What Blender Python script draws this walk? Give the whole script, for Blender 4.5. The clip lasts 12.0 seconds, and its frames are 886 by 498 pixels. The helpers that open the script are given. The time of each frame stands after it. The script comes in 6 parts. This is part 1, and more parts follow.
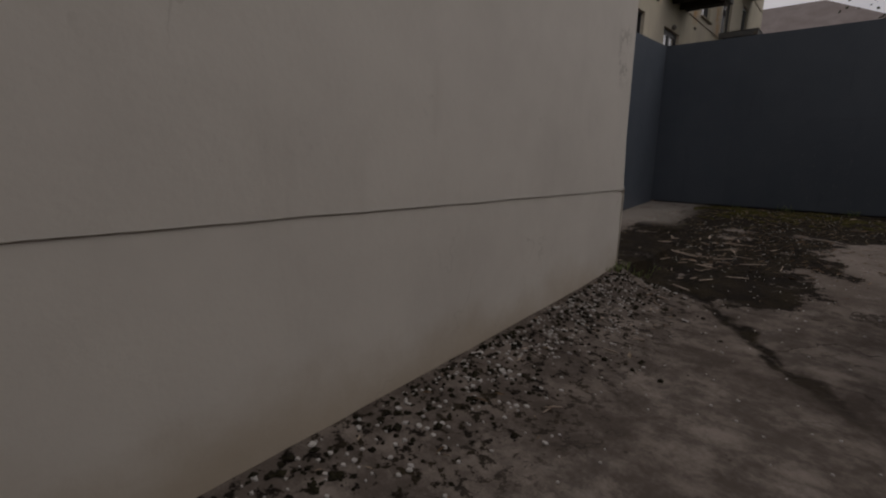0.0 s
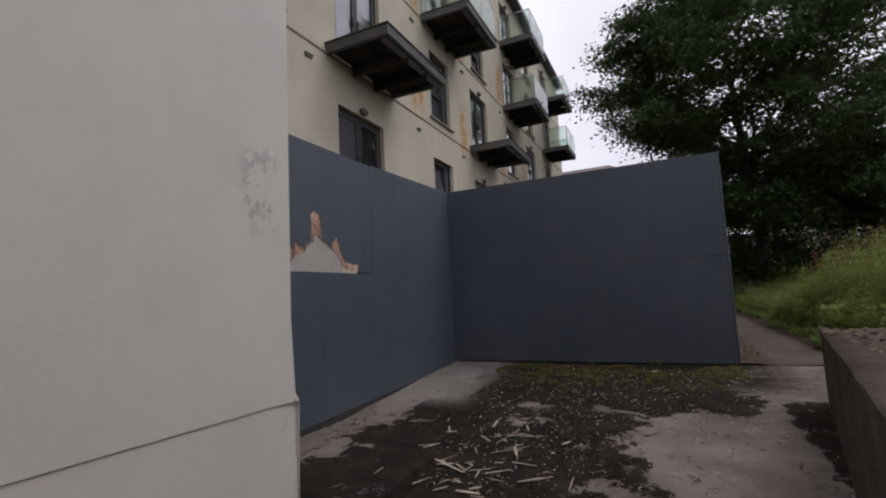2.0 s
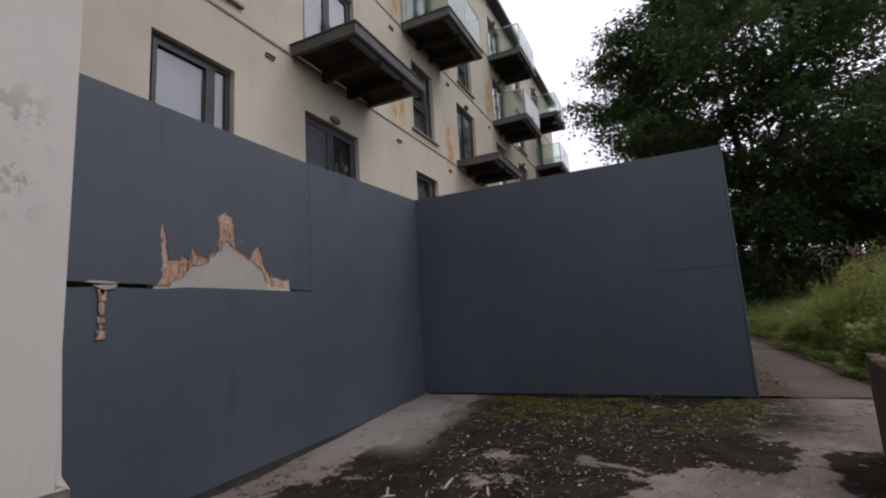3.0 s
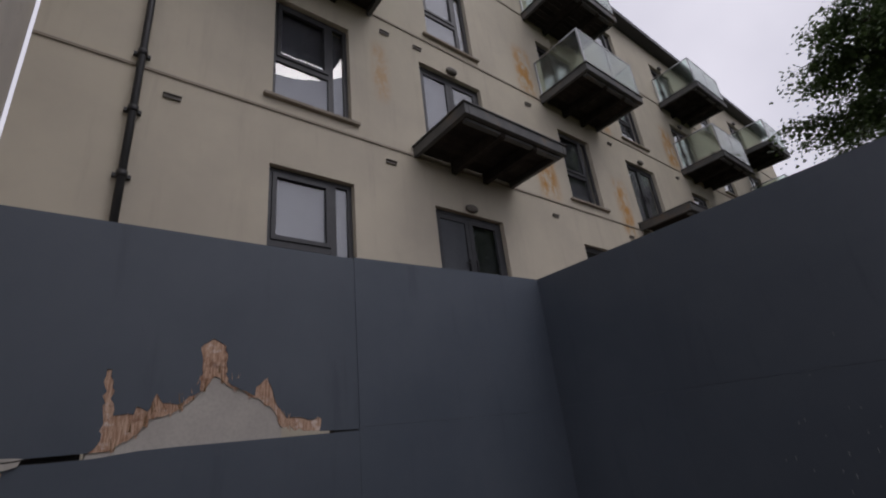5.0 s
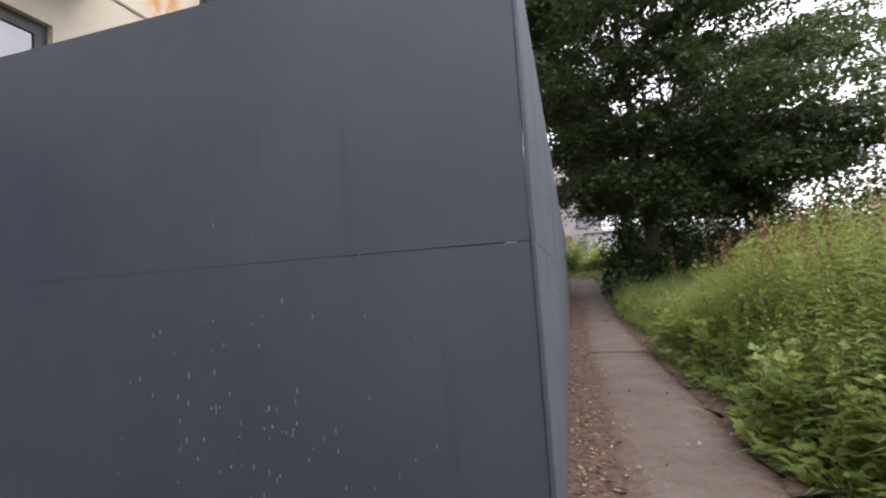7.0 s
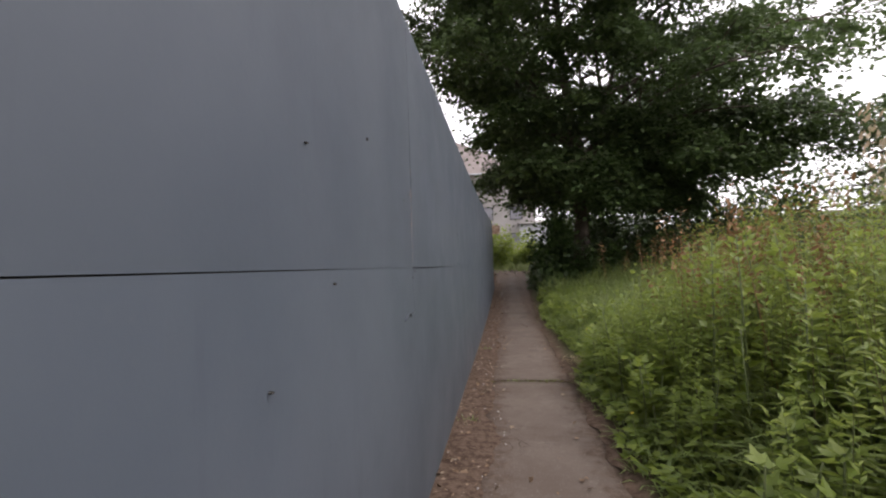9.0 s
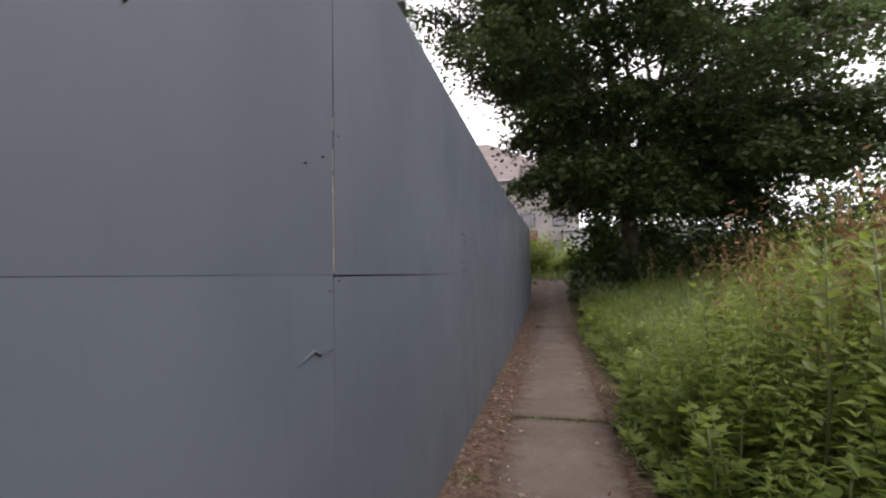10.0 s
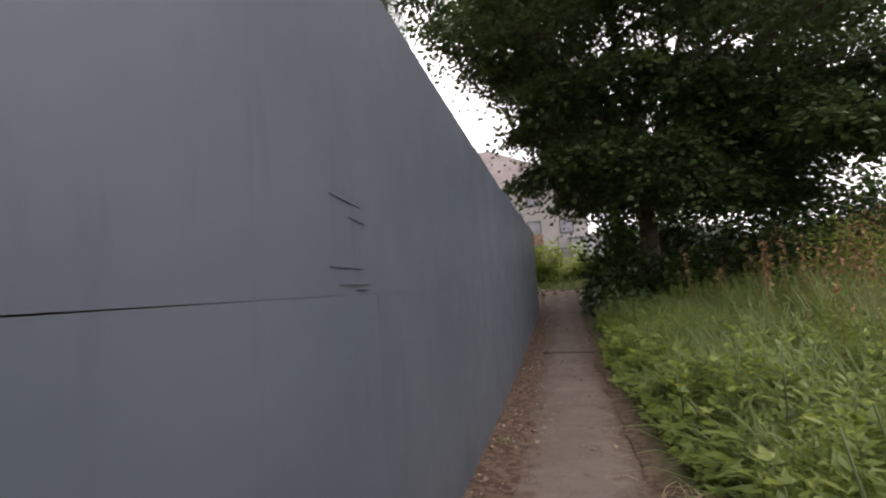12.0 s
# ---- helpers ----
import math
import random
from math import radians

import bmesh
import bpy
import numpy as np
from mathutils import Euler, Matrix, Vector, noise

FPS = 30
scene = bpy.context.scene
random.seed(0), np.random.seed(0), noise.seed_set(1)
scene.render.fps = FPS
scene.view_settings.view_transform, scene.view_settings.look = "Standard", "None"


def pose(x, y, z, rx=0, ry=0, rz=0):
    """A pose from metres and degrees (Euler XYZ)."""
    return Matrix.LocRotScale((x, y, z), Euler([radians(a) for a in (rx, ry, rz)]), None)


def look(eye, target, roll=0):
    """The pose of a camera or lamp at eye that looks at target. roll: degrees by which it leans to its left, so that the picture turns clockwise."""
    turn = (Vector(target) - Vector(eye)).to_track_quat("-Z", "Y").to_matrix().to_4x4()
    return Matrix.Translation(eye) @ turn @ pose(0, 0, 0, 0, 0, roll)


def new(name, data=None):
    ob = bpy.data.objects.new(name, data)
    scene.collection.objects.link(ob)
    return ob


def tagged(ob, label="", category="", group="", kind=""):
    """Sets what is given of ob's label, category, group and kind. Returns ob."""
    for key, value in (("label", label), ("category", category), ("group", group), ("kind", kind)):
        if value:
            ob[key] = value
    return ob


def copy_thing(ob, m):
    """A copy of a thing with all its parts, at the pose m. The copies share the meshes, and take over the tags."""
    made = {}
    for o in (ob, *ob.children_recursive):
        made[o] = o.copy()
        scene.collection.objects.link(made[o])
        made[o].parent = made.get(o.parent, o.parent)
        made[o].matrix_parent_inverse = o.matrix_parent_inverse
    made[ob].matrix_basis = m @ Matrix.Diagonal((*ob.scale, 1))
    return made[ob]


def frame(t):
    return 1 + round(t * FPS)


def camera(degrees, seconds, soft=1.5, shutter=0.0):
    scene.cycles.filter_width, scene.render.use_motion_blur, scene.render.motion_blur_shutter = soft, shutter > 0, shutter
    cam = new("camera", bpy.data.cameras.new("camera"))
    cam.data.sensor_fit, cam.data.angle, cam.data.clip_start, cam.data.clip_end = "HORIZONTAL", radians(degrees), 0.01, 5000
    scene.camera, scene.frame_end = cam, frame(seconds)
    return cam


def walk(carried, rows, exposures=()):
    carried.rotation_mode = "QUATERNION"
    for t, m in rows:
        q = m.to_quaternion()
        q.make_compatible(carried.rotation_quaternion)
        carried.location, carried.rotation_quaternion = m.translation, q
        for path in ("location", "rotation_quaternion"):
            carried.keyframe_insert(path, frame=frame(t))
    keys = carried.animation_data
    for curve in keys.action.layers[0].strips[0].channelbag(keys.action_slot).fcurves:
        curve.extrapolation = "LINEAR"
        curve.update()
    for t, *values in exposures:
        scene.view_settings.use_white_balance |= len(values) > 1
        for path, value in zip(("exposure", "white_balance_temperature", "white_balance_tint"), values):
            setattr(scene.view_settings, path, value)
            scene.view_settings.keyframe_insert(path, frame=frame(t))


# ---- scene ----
cam = camera(86.9, 12.0, soft=2.1)
PATH = [
    (0, (-0.911, -8.305, 0.715), (-2.199, -6.828, 0.314), 0.9),
    (0.5, (-0.96, -7.886, 0.699), (-2.437, -6.633, 0.197), -0.1),
    (1, (-0.902, -7.362, 0.704), (-2.297, -5.969, 0.365), -1.3),
    (1.5, (-0.787, -6.784, 0.808), (-1.954, -5.16, 0.744), -1.3),
    (2, (-0.683, -6.217, 0.908), (-1.529, -4.416, 1.111), -2.8),
    (2.5, (-0.69, -5.721, 0.884), (-1.376, -3.859, 1.139), -3.5),
    (3, (-0.67, -5.274, 0.874), (-1.505, -3.481, 1.172), -3.4),
    (3.5, (-0.713, -4.866, 1.021), (-1.829, -3.253, 1.413), -4.2),
    (3.6, (-0.707, -4.785, 1.041), (-1.885, -3.224, 1.461), -4.4),
    (5.3, (-0.58, -3.262, 1.114), (-2.004, -2.08, 1.871), -6.4),
    (5.5, (-0.507, -3.053, 1.145), (-1.874, -1.763, 1.827), -6.3),
    (6, (-0.34, -2.562, 1.053), (-1.449, -0.976, 1.557), -6.3),
    (6.5, (-0.075, -2.12, 1.072), (-0.868, -0.307, 1.36), -5.4),
    (7, (0.112, -1.713, 1.09), (-0.406, 0.213, 1.24), -3.7),
    (7.5, (0.247, -1.052, 1.101), (-0.033, 0.928, 1.171), -2.8),
    (9.3, (0.51, 0.434, 1.221), (0.241, 2.414, 1.305), -1.8),
    (9.5, (0.56, 0.601, 1.187), (0.212, 2.568, 1.283), -1.7),
    (10, (0.635, 1.14, 1.209), (0.191, 3.087, 1.323), -1.2),
    (10.5, (0.738, 1.712, 1.18), (0.223, 3.642, 1.288), -2.0),
    (11, (0.715, 2.206, 1.146), (0.245, 4.148, 1.238), -1.7),
    (11.5, (0.65, 2.742, 1.172), (0.16, 4.678, 1.293), -2.8),
    (12, (0.638, 3.297, 1.218), (0.165, 5.233, 1.392), -3.4),
]
EXPOSURES = [(0, -1.25, 6950, 13), (0.5, -0.55, 6800, 13), (1, -0.35, 6700, 13), (1.5, -0.35, 6550, 14), (2.5, -0.22, 6350, 15), (3.0, -0.05, 6350, 15), (3.6, 0.42, 6350, 15),
             (5.3, -0.8, 6350, 17), (5.6, -0.8, 6350, 17), (6, -0.62, 6400, 17), (6.5, 0.4, 6500, 16), (7, 1.32, 6600, 15), (7.5, 0.98, 6700, 14), (9.5, 0.95, 6850, 15), (12, 0.9, 6950, 16)]
walk(cam, [(t, look(eye, target, roll)) for t, eye, target, roll in PATH], EXPOSURES)

# ---- world and sun: a bright overcast sky ----
world = bpy.data.worlds.new("overcast_sky")
scene.world = world
world.use_nodes = True
wn, wl = world.node_tree.nodes, world.node_tree.links
sky = wn.new("ShaderNodeTexSky")
sky.sky_type, sky.sun_disc = "NISHITA", False
sky.sun_elevation, sky.sun_rotation = radians(52), radians(115)
sky.dust_density, sky.ozone_density = 3.0, 1.0
cloud = wn.new("ShaderNodeTexNoise")
cloud.inputs["Scale"].default_value, cloud.inputs["Detail"].default_value = 2.2, 5.0
ramp = wn.new("ShaderNodeValToRGB")
ramp.color_ramp.elements[0].position, ramp.color_ramp.elements[0].color = 0.3, (9.6, 9.7, 10.7, 1)
ramp.color_ramp.elements[1].position, ramp.color_ramp.elements[1].color = 0.75, (14.4, 14.3, 15.1, 1)
blend = wn.new("ShaderNodeMix")
blend.data_type = "RGBA"
blend.inputs[0].default_value = 0.88
wl.new(cloud.outputs["Fac"], ramp.inputs["Fac"])
wl.new(sky.outputs["Color"], blend.inputs[6])
wl.new(ramp.outputs["Color"], blend.inputs[7])
wl.new(blend.outputs[2], wn["Background"].inputs["Color"])
wn["Background"].inputs["Strength"].default_value = 0.1

sun_data = bpy.data.lights.new("sun", "SUN")
sun_data.energy, sun_data.angle, sun_data.color = 0.75, radians(25), (1.0, 0.97, 0.92)
sun = new("sun", sun_data)
sun.matrix_world = look((20, 8, 30), (0, 0, 0))


# ---- material helpers ----
def node_mat(name):
    m = bpy.data.materials.new(name)
    m.use_nodes = True
    nt = m.node_tree
    return m, nt, nt.nodes["Principled BSDF"]


def add(nt, kind, **kw):
    n = nt.nodes.new("ShaderNode" + kind)
    for key, value in kw.items():
        n.inputs[key].default_value = value
    return n


def calc(nt, op, a, b=None, clamp=False):
    n = nt.nodes.new("ShaderNodeMath")
    n.operation, n.use_clamp = op, clamp
    for i, v in enumerate((a, b)):
        if v is None:
            continue
        if isinstance(v, (int, float)):
            n.inputs[i].default_value = v
        else:
            nt.links.new(v, n.inputs[i])
    return n.outputs[0]


def position(nt):
    return nt.nodes.new("ShaderNodeNewGeometry").outputs["Position"]


def fuzz(nt, scale, detail=5.0, rough=0.6, stretch=None):
    vec = position(nt)
    if stretch:
        mp = nt.nodes.new("ShaderNodeMapping")
        mp.inputs["Scale"].default_value = stretch
        nt.links.new(vec, mp.inputs["Vector"])
        vec = mp.outputs["Vector"]
    n = add(nt, "TexNoise", Scale=scale, Detail=detail, Roughness=rough)
    nt.links.new(vec, n.inputs["Vector"])
    return n.outputs["Fac"]


def mix(nt, fac, a, b):
    n = nt.nodes.new("ShaderNodeMix")
    n.data_type = "RGBA"
    for i, v in ((0, fac), (6, a), (7, b)):
        if isinstance(v, (int, float)):
            n.inputs[i].default_value = v
        elif isinstance(v, tuple):
            n.inputs[i].default_value = (*v, 1)
        else:
            nt.links.new(v, n.inputs[i])
    return n.outputs[2]


def step(nt, v, lo, hi):
    n = nt.nodes.new("ShaderNodeMapRange")
    n.interpolation_type = "SMOOTHSTEP"
    n.inputs["From Min"].default_value, n.inputs["From Max"].default_value = lo, hi
    nt.links.new(v, n.inputs["Value"])
    return n.outputs["Result"]


def bump(nt, bsdf, height, strength, distance):
    b = add(nt, "Bump", Strength=strength, Distance=distance)
    nt.links.new(height, b.inputs["Height"])
    nt.links.new(b.outputs["Normal"], bsdf.inputs["Normal"])


def hairlines(nt, scale, width):
    """Thin wandering cracks."""
    d = calc(nt, "ABSOLUTE", calc(nt, "SUBTRACT", fuzz(nt, scale, 5, 0.55), 0.5))
    return calc(nt, "SUBTRACT", 1.0, step(nt, d, width * 0.3, width))


def surface(name, c1, c2, scale=3.0, rough=0.8, grain=60.0, relief=0.3, depth=0.004, metal=0.0, piece=0.0, dirt=None, dirt_scale=1.2):
    """A plain surface with a broad and a fine variation, and a little relief."""
    m, nt, p = node_mat(name)
    col = mix(nt, step(nt, fuzz(nt, scale), 0.3, 0.7), c1, c2)
    g = fuzz(nt, grain, 3.0)
    col = mix(nt, calc(nt, "MULTIPLY", step(nt, g, 0.35, 0.75), 0.25), col, tuple(c * 0.55 for c in c1))
    if dirt:
        col = mix(nt, calc(nt, "MULTIPLY", step(nt, fuzz(nt, dirt_scale, 7.0, 0.7), 0.52, 0.72), 0.7), col, dirt)
    if piece:
        info = nt.nodes.new("ShaderNodeObjectInfo").outputs["Random"]
        hsv = add(nt, "HueSaturation")
        nt.links.new(calc(nt, "ADD", calc(nt, "MULTIPLY", info, 2 * piece), 1 - piece), hsv.inputs["Value"])
        nt.links.new(col, hsv.inputs["Color"])
        col = hsv.outputs["Color"]
    nt.links.new(col, p.inputs["Base Color"])
    p.inputs["Roughness"].default_value, p.inputs["Metallic"].default_value = rough, metal
    p.inputs["Specular IOR Level"].default_value = 0.15 if rough >= 0.8 else 0.5
    bump(nt, p, g, relief, depth)
    return m


def leaf_mat(name, c1, c2, c3, gloss=0.45, through_light=0.35):
    """Leaves that differ from one to the next and let some light through."""
    m, nt, p = node_mat(name)
    rnd = nt.nodes.new("ShaderNodeNewGeometry").outputs["Random Per Island"]
    r = nt.nodes.new("ShaderNodeValToRGB")
    e = r.color_ramp.elements
    e[0].position, e[0].color = 0.0, (*c1, 1)
    e[1].position, e[1].color = 1.0, (*c3, 1)
    mid = e.new(0.55)
    mid.color = (*c2, 1)
    nt.links.new(rnd, r.inputs["Fac"])
    col = mix(nt, step(nt, fuzz(nt, 0.9), 0.35, 0.7), r.outputs["Color"], c2)
    nt.links.new(col, p.inputs["Base Color"])
    p.inputs["Roughness"].default_value = gloss
    t = nt.nodes.new("ShaderNodeBsdfTranslucent")
    nt.links.new(mix(nt, 0.5, col, c3), t.inputs["Color"])
    mx = nt.nodes.new("ShaderNodeMixShader")
    mx.inputs[0].default_value = through_light
    nt.links.new(p.outputs[0], mx.inputs[1])
    nt.links.new(t.outputs[0], mx.inputs[2])
    nt.links.new(mx.outputs[0], nt.nodes["Material Output"].inputs["Surface"])
    return m


def axes(nt):
    sep = nt.nodes.new("ShaderNodeSeparateXYZ")
    nt.links.new(position(nt), sep.inputs[0])
    return sep.outputs


def patch(nt, v, centre, half, soft):
    """1 near centre, falling off past half."""
    d = calc(nt, "ABSOLUTE", calc(nt, "SUBTRACT", v, centre))
    return calc(nt, "SUBTRACT", 1.0, step(nt, d, half, half + soft))


# ---- materials ----
def make_gable_paint():
    m, nt, p = node_mat("painted_render")
    ax = axes(nt)
    col = mix(nt, step(nt, fuzz(nt, 1.1, 6, 0.65), 0.3, 0.75), (0.685, 0.648, 0.59), (0.605, 0.570, 0.52))
    streak = step(nt, fuzz(nt, 2.0, 5, 0.6, (1, 3.0, 0.5)), 0.55, 0.85)
    col = mix(nt, calc(nt, "MULTIPLY", streak, 0.22), col, (0.40, 0.36, 0.31))
    low = calc(nt, "SUBTRACT", 1.0, step(nt, calc(nt, "ADD", ax[2], calc(nt, "MULTIPLY", fuzz(nt, 2.4, 6), 0.5)), -0.12, 0.28))
    col = mix(nt, calc(nt, "MULTIPLY", low, 0.6), col, (0.40, 0.31, 0.20))
    scuff = calc(nt, "MULTIPLY", patch(nt, ax[1], -4.65, 0.05, 0.1), patch(nt, ax[2], 1.45, 0.08, 0.2))
    scuff = calc(nt, "MULTIPLY", scuff, step(nt, fuzz(nt, 11.0, 7, 0.7), 0.50, 0.55))
    col = mix(nt, calc(nt, "MULTIPLY", scuff, 0.6), col, (0.33, 0.31, 0.27))
    lines = calc(nt, "MULTIPLY", hairlines(nt, 0.9, 0.003), step(nt, fuzz(nt, 0.7, 3), 0.48, 0.6))
    col = mix(nt, calc(nt, "MULTIPLY", lines, 0.35), col, (0.30, 0.26, 0.22))
    marks = step(nt, fuzz(nt, 4.5, 8, 0.75), 0.62, 0.72)
    col = mix(nt, calc(nt, "MULTIPLY", marks, 0.25), col, (0.34, 0.31, 0.28))
    nt.links.new(col, p.inputs["Base Color"])
    p.inputs["Roughness"].default_value = 0.75
    h = calc(nt, "ADD", fuzz(nt, 45, 4), calc(nt, "MULTIPLY", fuzz(nt, 5, 3), 2.5))
    bump(nt, p, h, 0.16, 0.005)
    return m


def make_facade_paint():
    m, nt, p = node_mat("cream_render")
    ax = axes(nt)
    col = mix(nt, step(nt, fuzz(nt, 0.7, 6, 0.6), 0.3, 0.75), (0.60, 0.545, 0.430), (0.51, 0.462, 0.370))
    streak = step(nt, fuzz(nt, 1.6, 6, 0.65, (1, 2.2, 0.22)), 0.5, 0.8)
    col = mix(nt, calc(nt, "MULTIPLY", streak, 0.4), col, (0.36, 0.31, 0.25))
    for y, w, z, zh, amount in ((4.55, 0.28, 6.5, 0.75, 0.95), (4.5, 0.26, 9.5, 0.8, 0.95), (7.7, 0.26, 6.3, 0.9, 0.9),
                                (0.15, 0.14, 7.4, 0.7, 0.5), (-3.0, 0.3, 9.4, 0.7, 0.8), (12.0, 0.35, 9.6, 0.9, 0.9),
                                (11.9, 0.3, 6.4, 0.9, 0.8), (15.2, 0.3, 6.5, 0.9, 0.8), (7.9, 0.2, 9.2, 0.5, 0.6)):
        k = calc(nt, "MULTIPLY", patch(nt, ax[1], y, w * 0.45, w * 1.3), patch(nt, ax[2], z, zh * 0.5, zh * 0.7))
        k = calc(nt, "MULTIPLY", k, step(nt, fuzz(nt, 3.0, 7, 0.7, (1, 1.3, 0.8)), 0.34, 0.62))
        col = mix(nt, calc(nt, "MULTIPLY", k, amount), col, (0.50, 0.24, 0.04))
    nt.links.new(col, p.inputs["Base Color"])
    p.inputs["Roughness"].default_value = 0.85
    bump(nt, p, fuzz(nt, 60, 3), 0.3, 0.004)
    return m


def make_board_paint():
    m, nt, p = node_mat("hoarding_paint")
    col = mix(nt, step(nt, fuzz(nt, 0.9, 6, 0.6), 0.3, 0.72), (0.067, 0.081, 0.102), (0.086, 0.101, 0.122))
    drip = step(nt, fuzz(nt, 3.0, 5, 0.6, (2.5, 2.5, 0.35)), 0.56, 0.8)
    col = mix(nt, calc(nt, "MULTIPLY", drip, 0.6), col, (0.052, 0.060, 0.078))
    dust = step(nt, fuzz(nt, 5.0, 8, 0.75), 0.6, 0.8)
    col = mix(nt, calc(nt, "MULTIPLY", dust, 0.14), col, (0.20, 0.20, 0.195))
    info = nt.nodes.new("ShaderNodeObjectInfo").outputs["Random"]
    hsv = add(nt, "HueSaturation")
    nt.links.new(calc(nt, "ADD", calc(nt, "MULTIPLY", info, 0.14), 0.93), hsv.inputs["Value"])
    nt.links.new(col, hsv.inputs["Color"])
    nt.links.new(hsv.outputs["Color"], p.inputs["Base Color"])
    rough = calc(nt, "ADD", calc(nt, "MULTIPLY", fuzz(nt, 2.5, 5), 0.25), 0.36)
    nt.links.new(rough, p.inputs["Roughness"])
    p.inputs["Specular IOR Level"].default_value = 0.38
    h = calc(nt, "ADD", fuzz(nt, 40, 4), calc(nt, "MULTIPLY", fuzz(nt, 1.6, 3), 2.0))
    bump(nt, p, h, 0.10, 0.003)
    return m


def make_concrete(name, mossy):
    m, nt, p = node_mat(name)
    ax = axes(nt)
    col = mix(nt, step(nt, fuzz(nt, 1.3, 7, 0.65), 0.3, 0.7), (0.138, 0.113, 0.098), (0.272, 0.233, 0.206)) if mossy else mix(nt, step(nt, fuzz(nt, 1.3, 7, 0.65), 0.3, 0.7), (0.114, 0.089, 0.074), (0.155, 0.126, 0.107))
    col = mix(nt, calc(nt, "MULTIPLY", step(nt, fuzz(nt, 9, 6, 0.7), 0.5, 0.75), 0.5), col, (0.13, 0.105, 0.09))
    col = mix(nt, calc(nt, "MULTIPLY", step(nt, fuzz(nt, 3.2, 7, 0.7), 0.54, 0.66), 0.55 if mossy else 0.14), col, (0.30, 0.265, 0.24))
    if not mossy:
        grime = step(nt, fuzz(nt, 2.4, 7, 0.72), 0.50, 0.66)
        col = mix(nt, calc(nt, "MULTIPLY", grime, 0.4), col, (0.085, 0.064, 0.050))
        # soil trodden over the slab from both sides, and more of it further on
        off = calc(nt, "ABSOLUTE", calc(nt, "SUBTRACT", ax[0], 0.66))
        spread = calc(nt, "ADD", calc(nt, "MULTIPLY", step(nt, off, 0.02, 0.46), 0.42), calc(nt, "MULTIPLY", step(nt, ax[1], 6.0, 18.0), 0.25))
        trod = step(nt, calc(nt, "ADD", spread, fuzz(nt, 5.5, 8, 0.72)), 0.66, 0.90)
        crumb = mix(nt, step(nt, fuzz(nt, 18, 6, 0.7), 0.4, 0.62), (0.072, 0.050, 0.038), (0.130, 0.095, 0.073))
        col = mix(nt, calc(nt, "MULTIPLY", trod, 0.85), col, crumb)
    lines = calc(nt, "MULTIPLY", hairlines(nt, 1.3, 0.008 if mossy else 0.004), step(nt, fuzz(nt, 0.8, 3), 0.42 if mossy else 0.5, 0.55 if mossy else 0.6))
    col = mix(nt, calc(nt, "MULTIPLY", lines, 0.8), col, (0.03, 0.024, 0.02))
    speck = step(nt, fuzz(nt, 70, 2, 0.5), 0.62, 0.72)
    col = mix(nt, calc(nt, "MULTIPLY", speck, 0.35), col, (0.30, 0.28, 0.255))
    h = calc(nt, "ADD", calc(nt, "MULTIPLY", fuzz(nt, 14, 6, 0.7), 1.5), fuzz(nt, 90, 3))
    if mossy:
        by_board = calc(nt, "MULTIPLY", patch(nt, ax[1], -0.85, 0.75, 0.7), patch(nt, ax[0], -1.45, 1.1, 0.7))
        by_kerb = calc(nt, "MULTIPLY", patch(nt, ax[1], -3.1, 1.0, 0.7), patch(nt, ax[0], -2.0, 0.65, 0.9))
        near = calc(nt, "MAXIMUM", by_board, by_kerb)
        foot = calc(nt, "MULTIPLY", patch(nt, ax[1], -0.35, 0.45, 0.5), patch(nt, ax[0], -1.1, 1.1, 0.7))
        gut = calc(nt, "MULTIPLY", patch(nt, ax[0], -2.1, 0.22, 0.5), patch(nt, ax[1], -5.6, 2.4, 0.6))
        joint_line = calc(nt, "ADD", calc(nt, "MULTIPLY", ax[0], 0.836), calc(nt, "MULTIPLY", ax[1], 0.548))
        joint_line = calc(nt, "ADD", joint_line, calc(nt, "MULTIPLY", calc(nt, "SUBTRACT", fuzz(nt, 2.2, 3), 0.5), 0.34))
        crack = calc(nt, "MULTIPLY", patch(nt, joint_line, -3.8, 0.025, 0.05), patch(nt, ax[1], -4.5, 0.7, 0.9))
        crack = calc(nt, "MULTIPLY", crack, step(nt, fuzz(nt, 7, 6, 0.7), 0.34, 0.48))
        # where blotches in the moss tint run along the low wall's foot
        by_low_wall = calc(nt, "MULTIPLY", patch(nt, ax[0], 0.32, 0.15, 0.2), patch(nt, ax[1], -2.6, 1.0, 0.7))
        blot = fuzz(nt, 2.4, 9, 0.74)
        n1 = step(nt, calc(nt, "ADD", blot, calc(nt, "MULTIPLY", calc(nt, "SUBTRACT", near, 1.0), 0.30)), 0.37, 0.41)
        n2 = step(nt, calc(nt, "ADD", blot, calc(nt, "MULTIPLY", calc(nt, "SUBTRACT", by_low_wall, 1.0), 0.30)), 0.40, 0.45)
        area = calc(nt, "MAXIMUM", n1, calc(nt, "MULTIPLY", foot, step(nt, fuzz(nt, 6, 6, 0.7), 0.33, 0.5)))
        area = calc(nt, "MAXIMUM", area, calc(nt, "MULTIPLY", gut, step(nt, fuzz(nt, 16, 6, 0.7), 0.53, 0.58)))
        area = calc(nt, "MAXIMUM", area, crack)
        # broad blotchy darkening of the concrete beside the painted wall
        dark_zone = calc(nt, "MULTIPLY", patch(nt, ax[0], -1.6, 0.85, 1.1), patch(nt, ax[1], -6.6, 2.4, 0.7))
        dark_zone = calc(nt, "MULTIPLY", dark_zone, step(nt, fuzz(nt, 4.5, 8, 0.72), 0.34, 0.60))
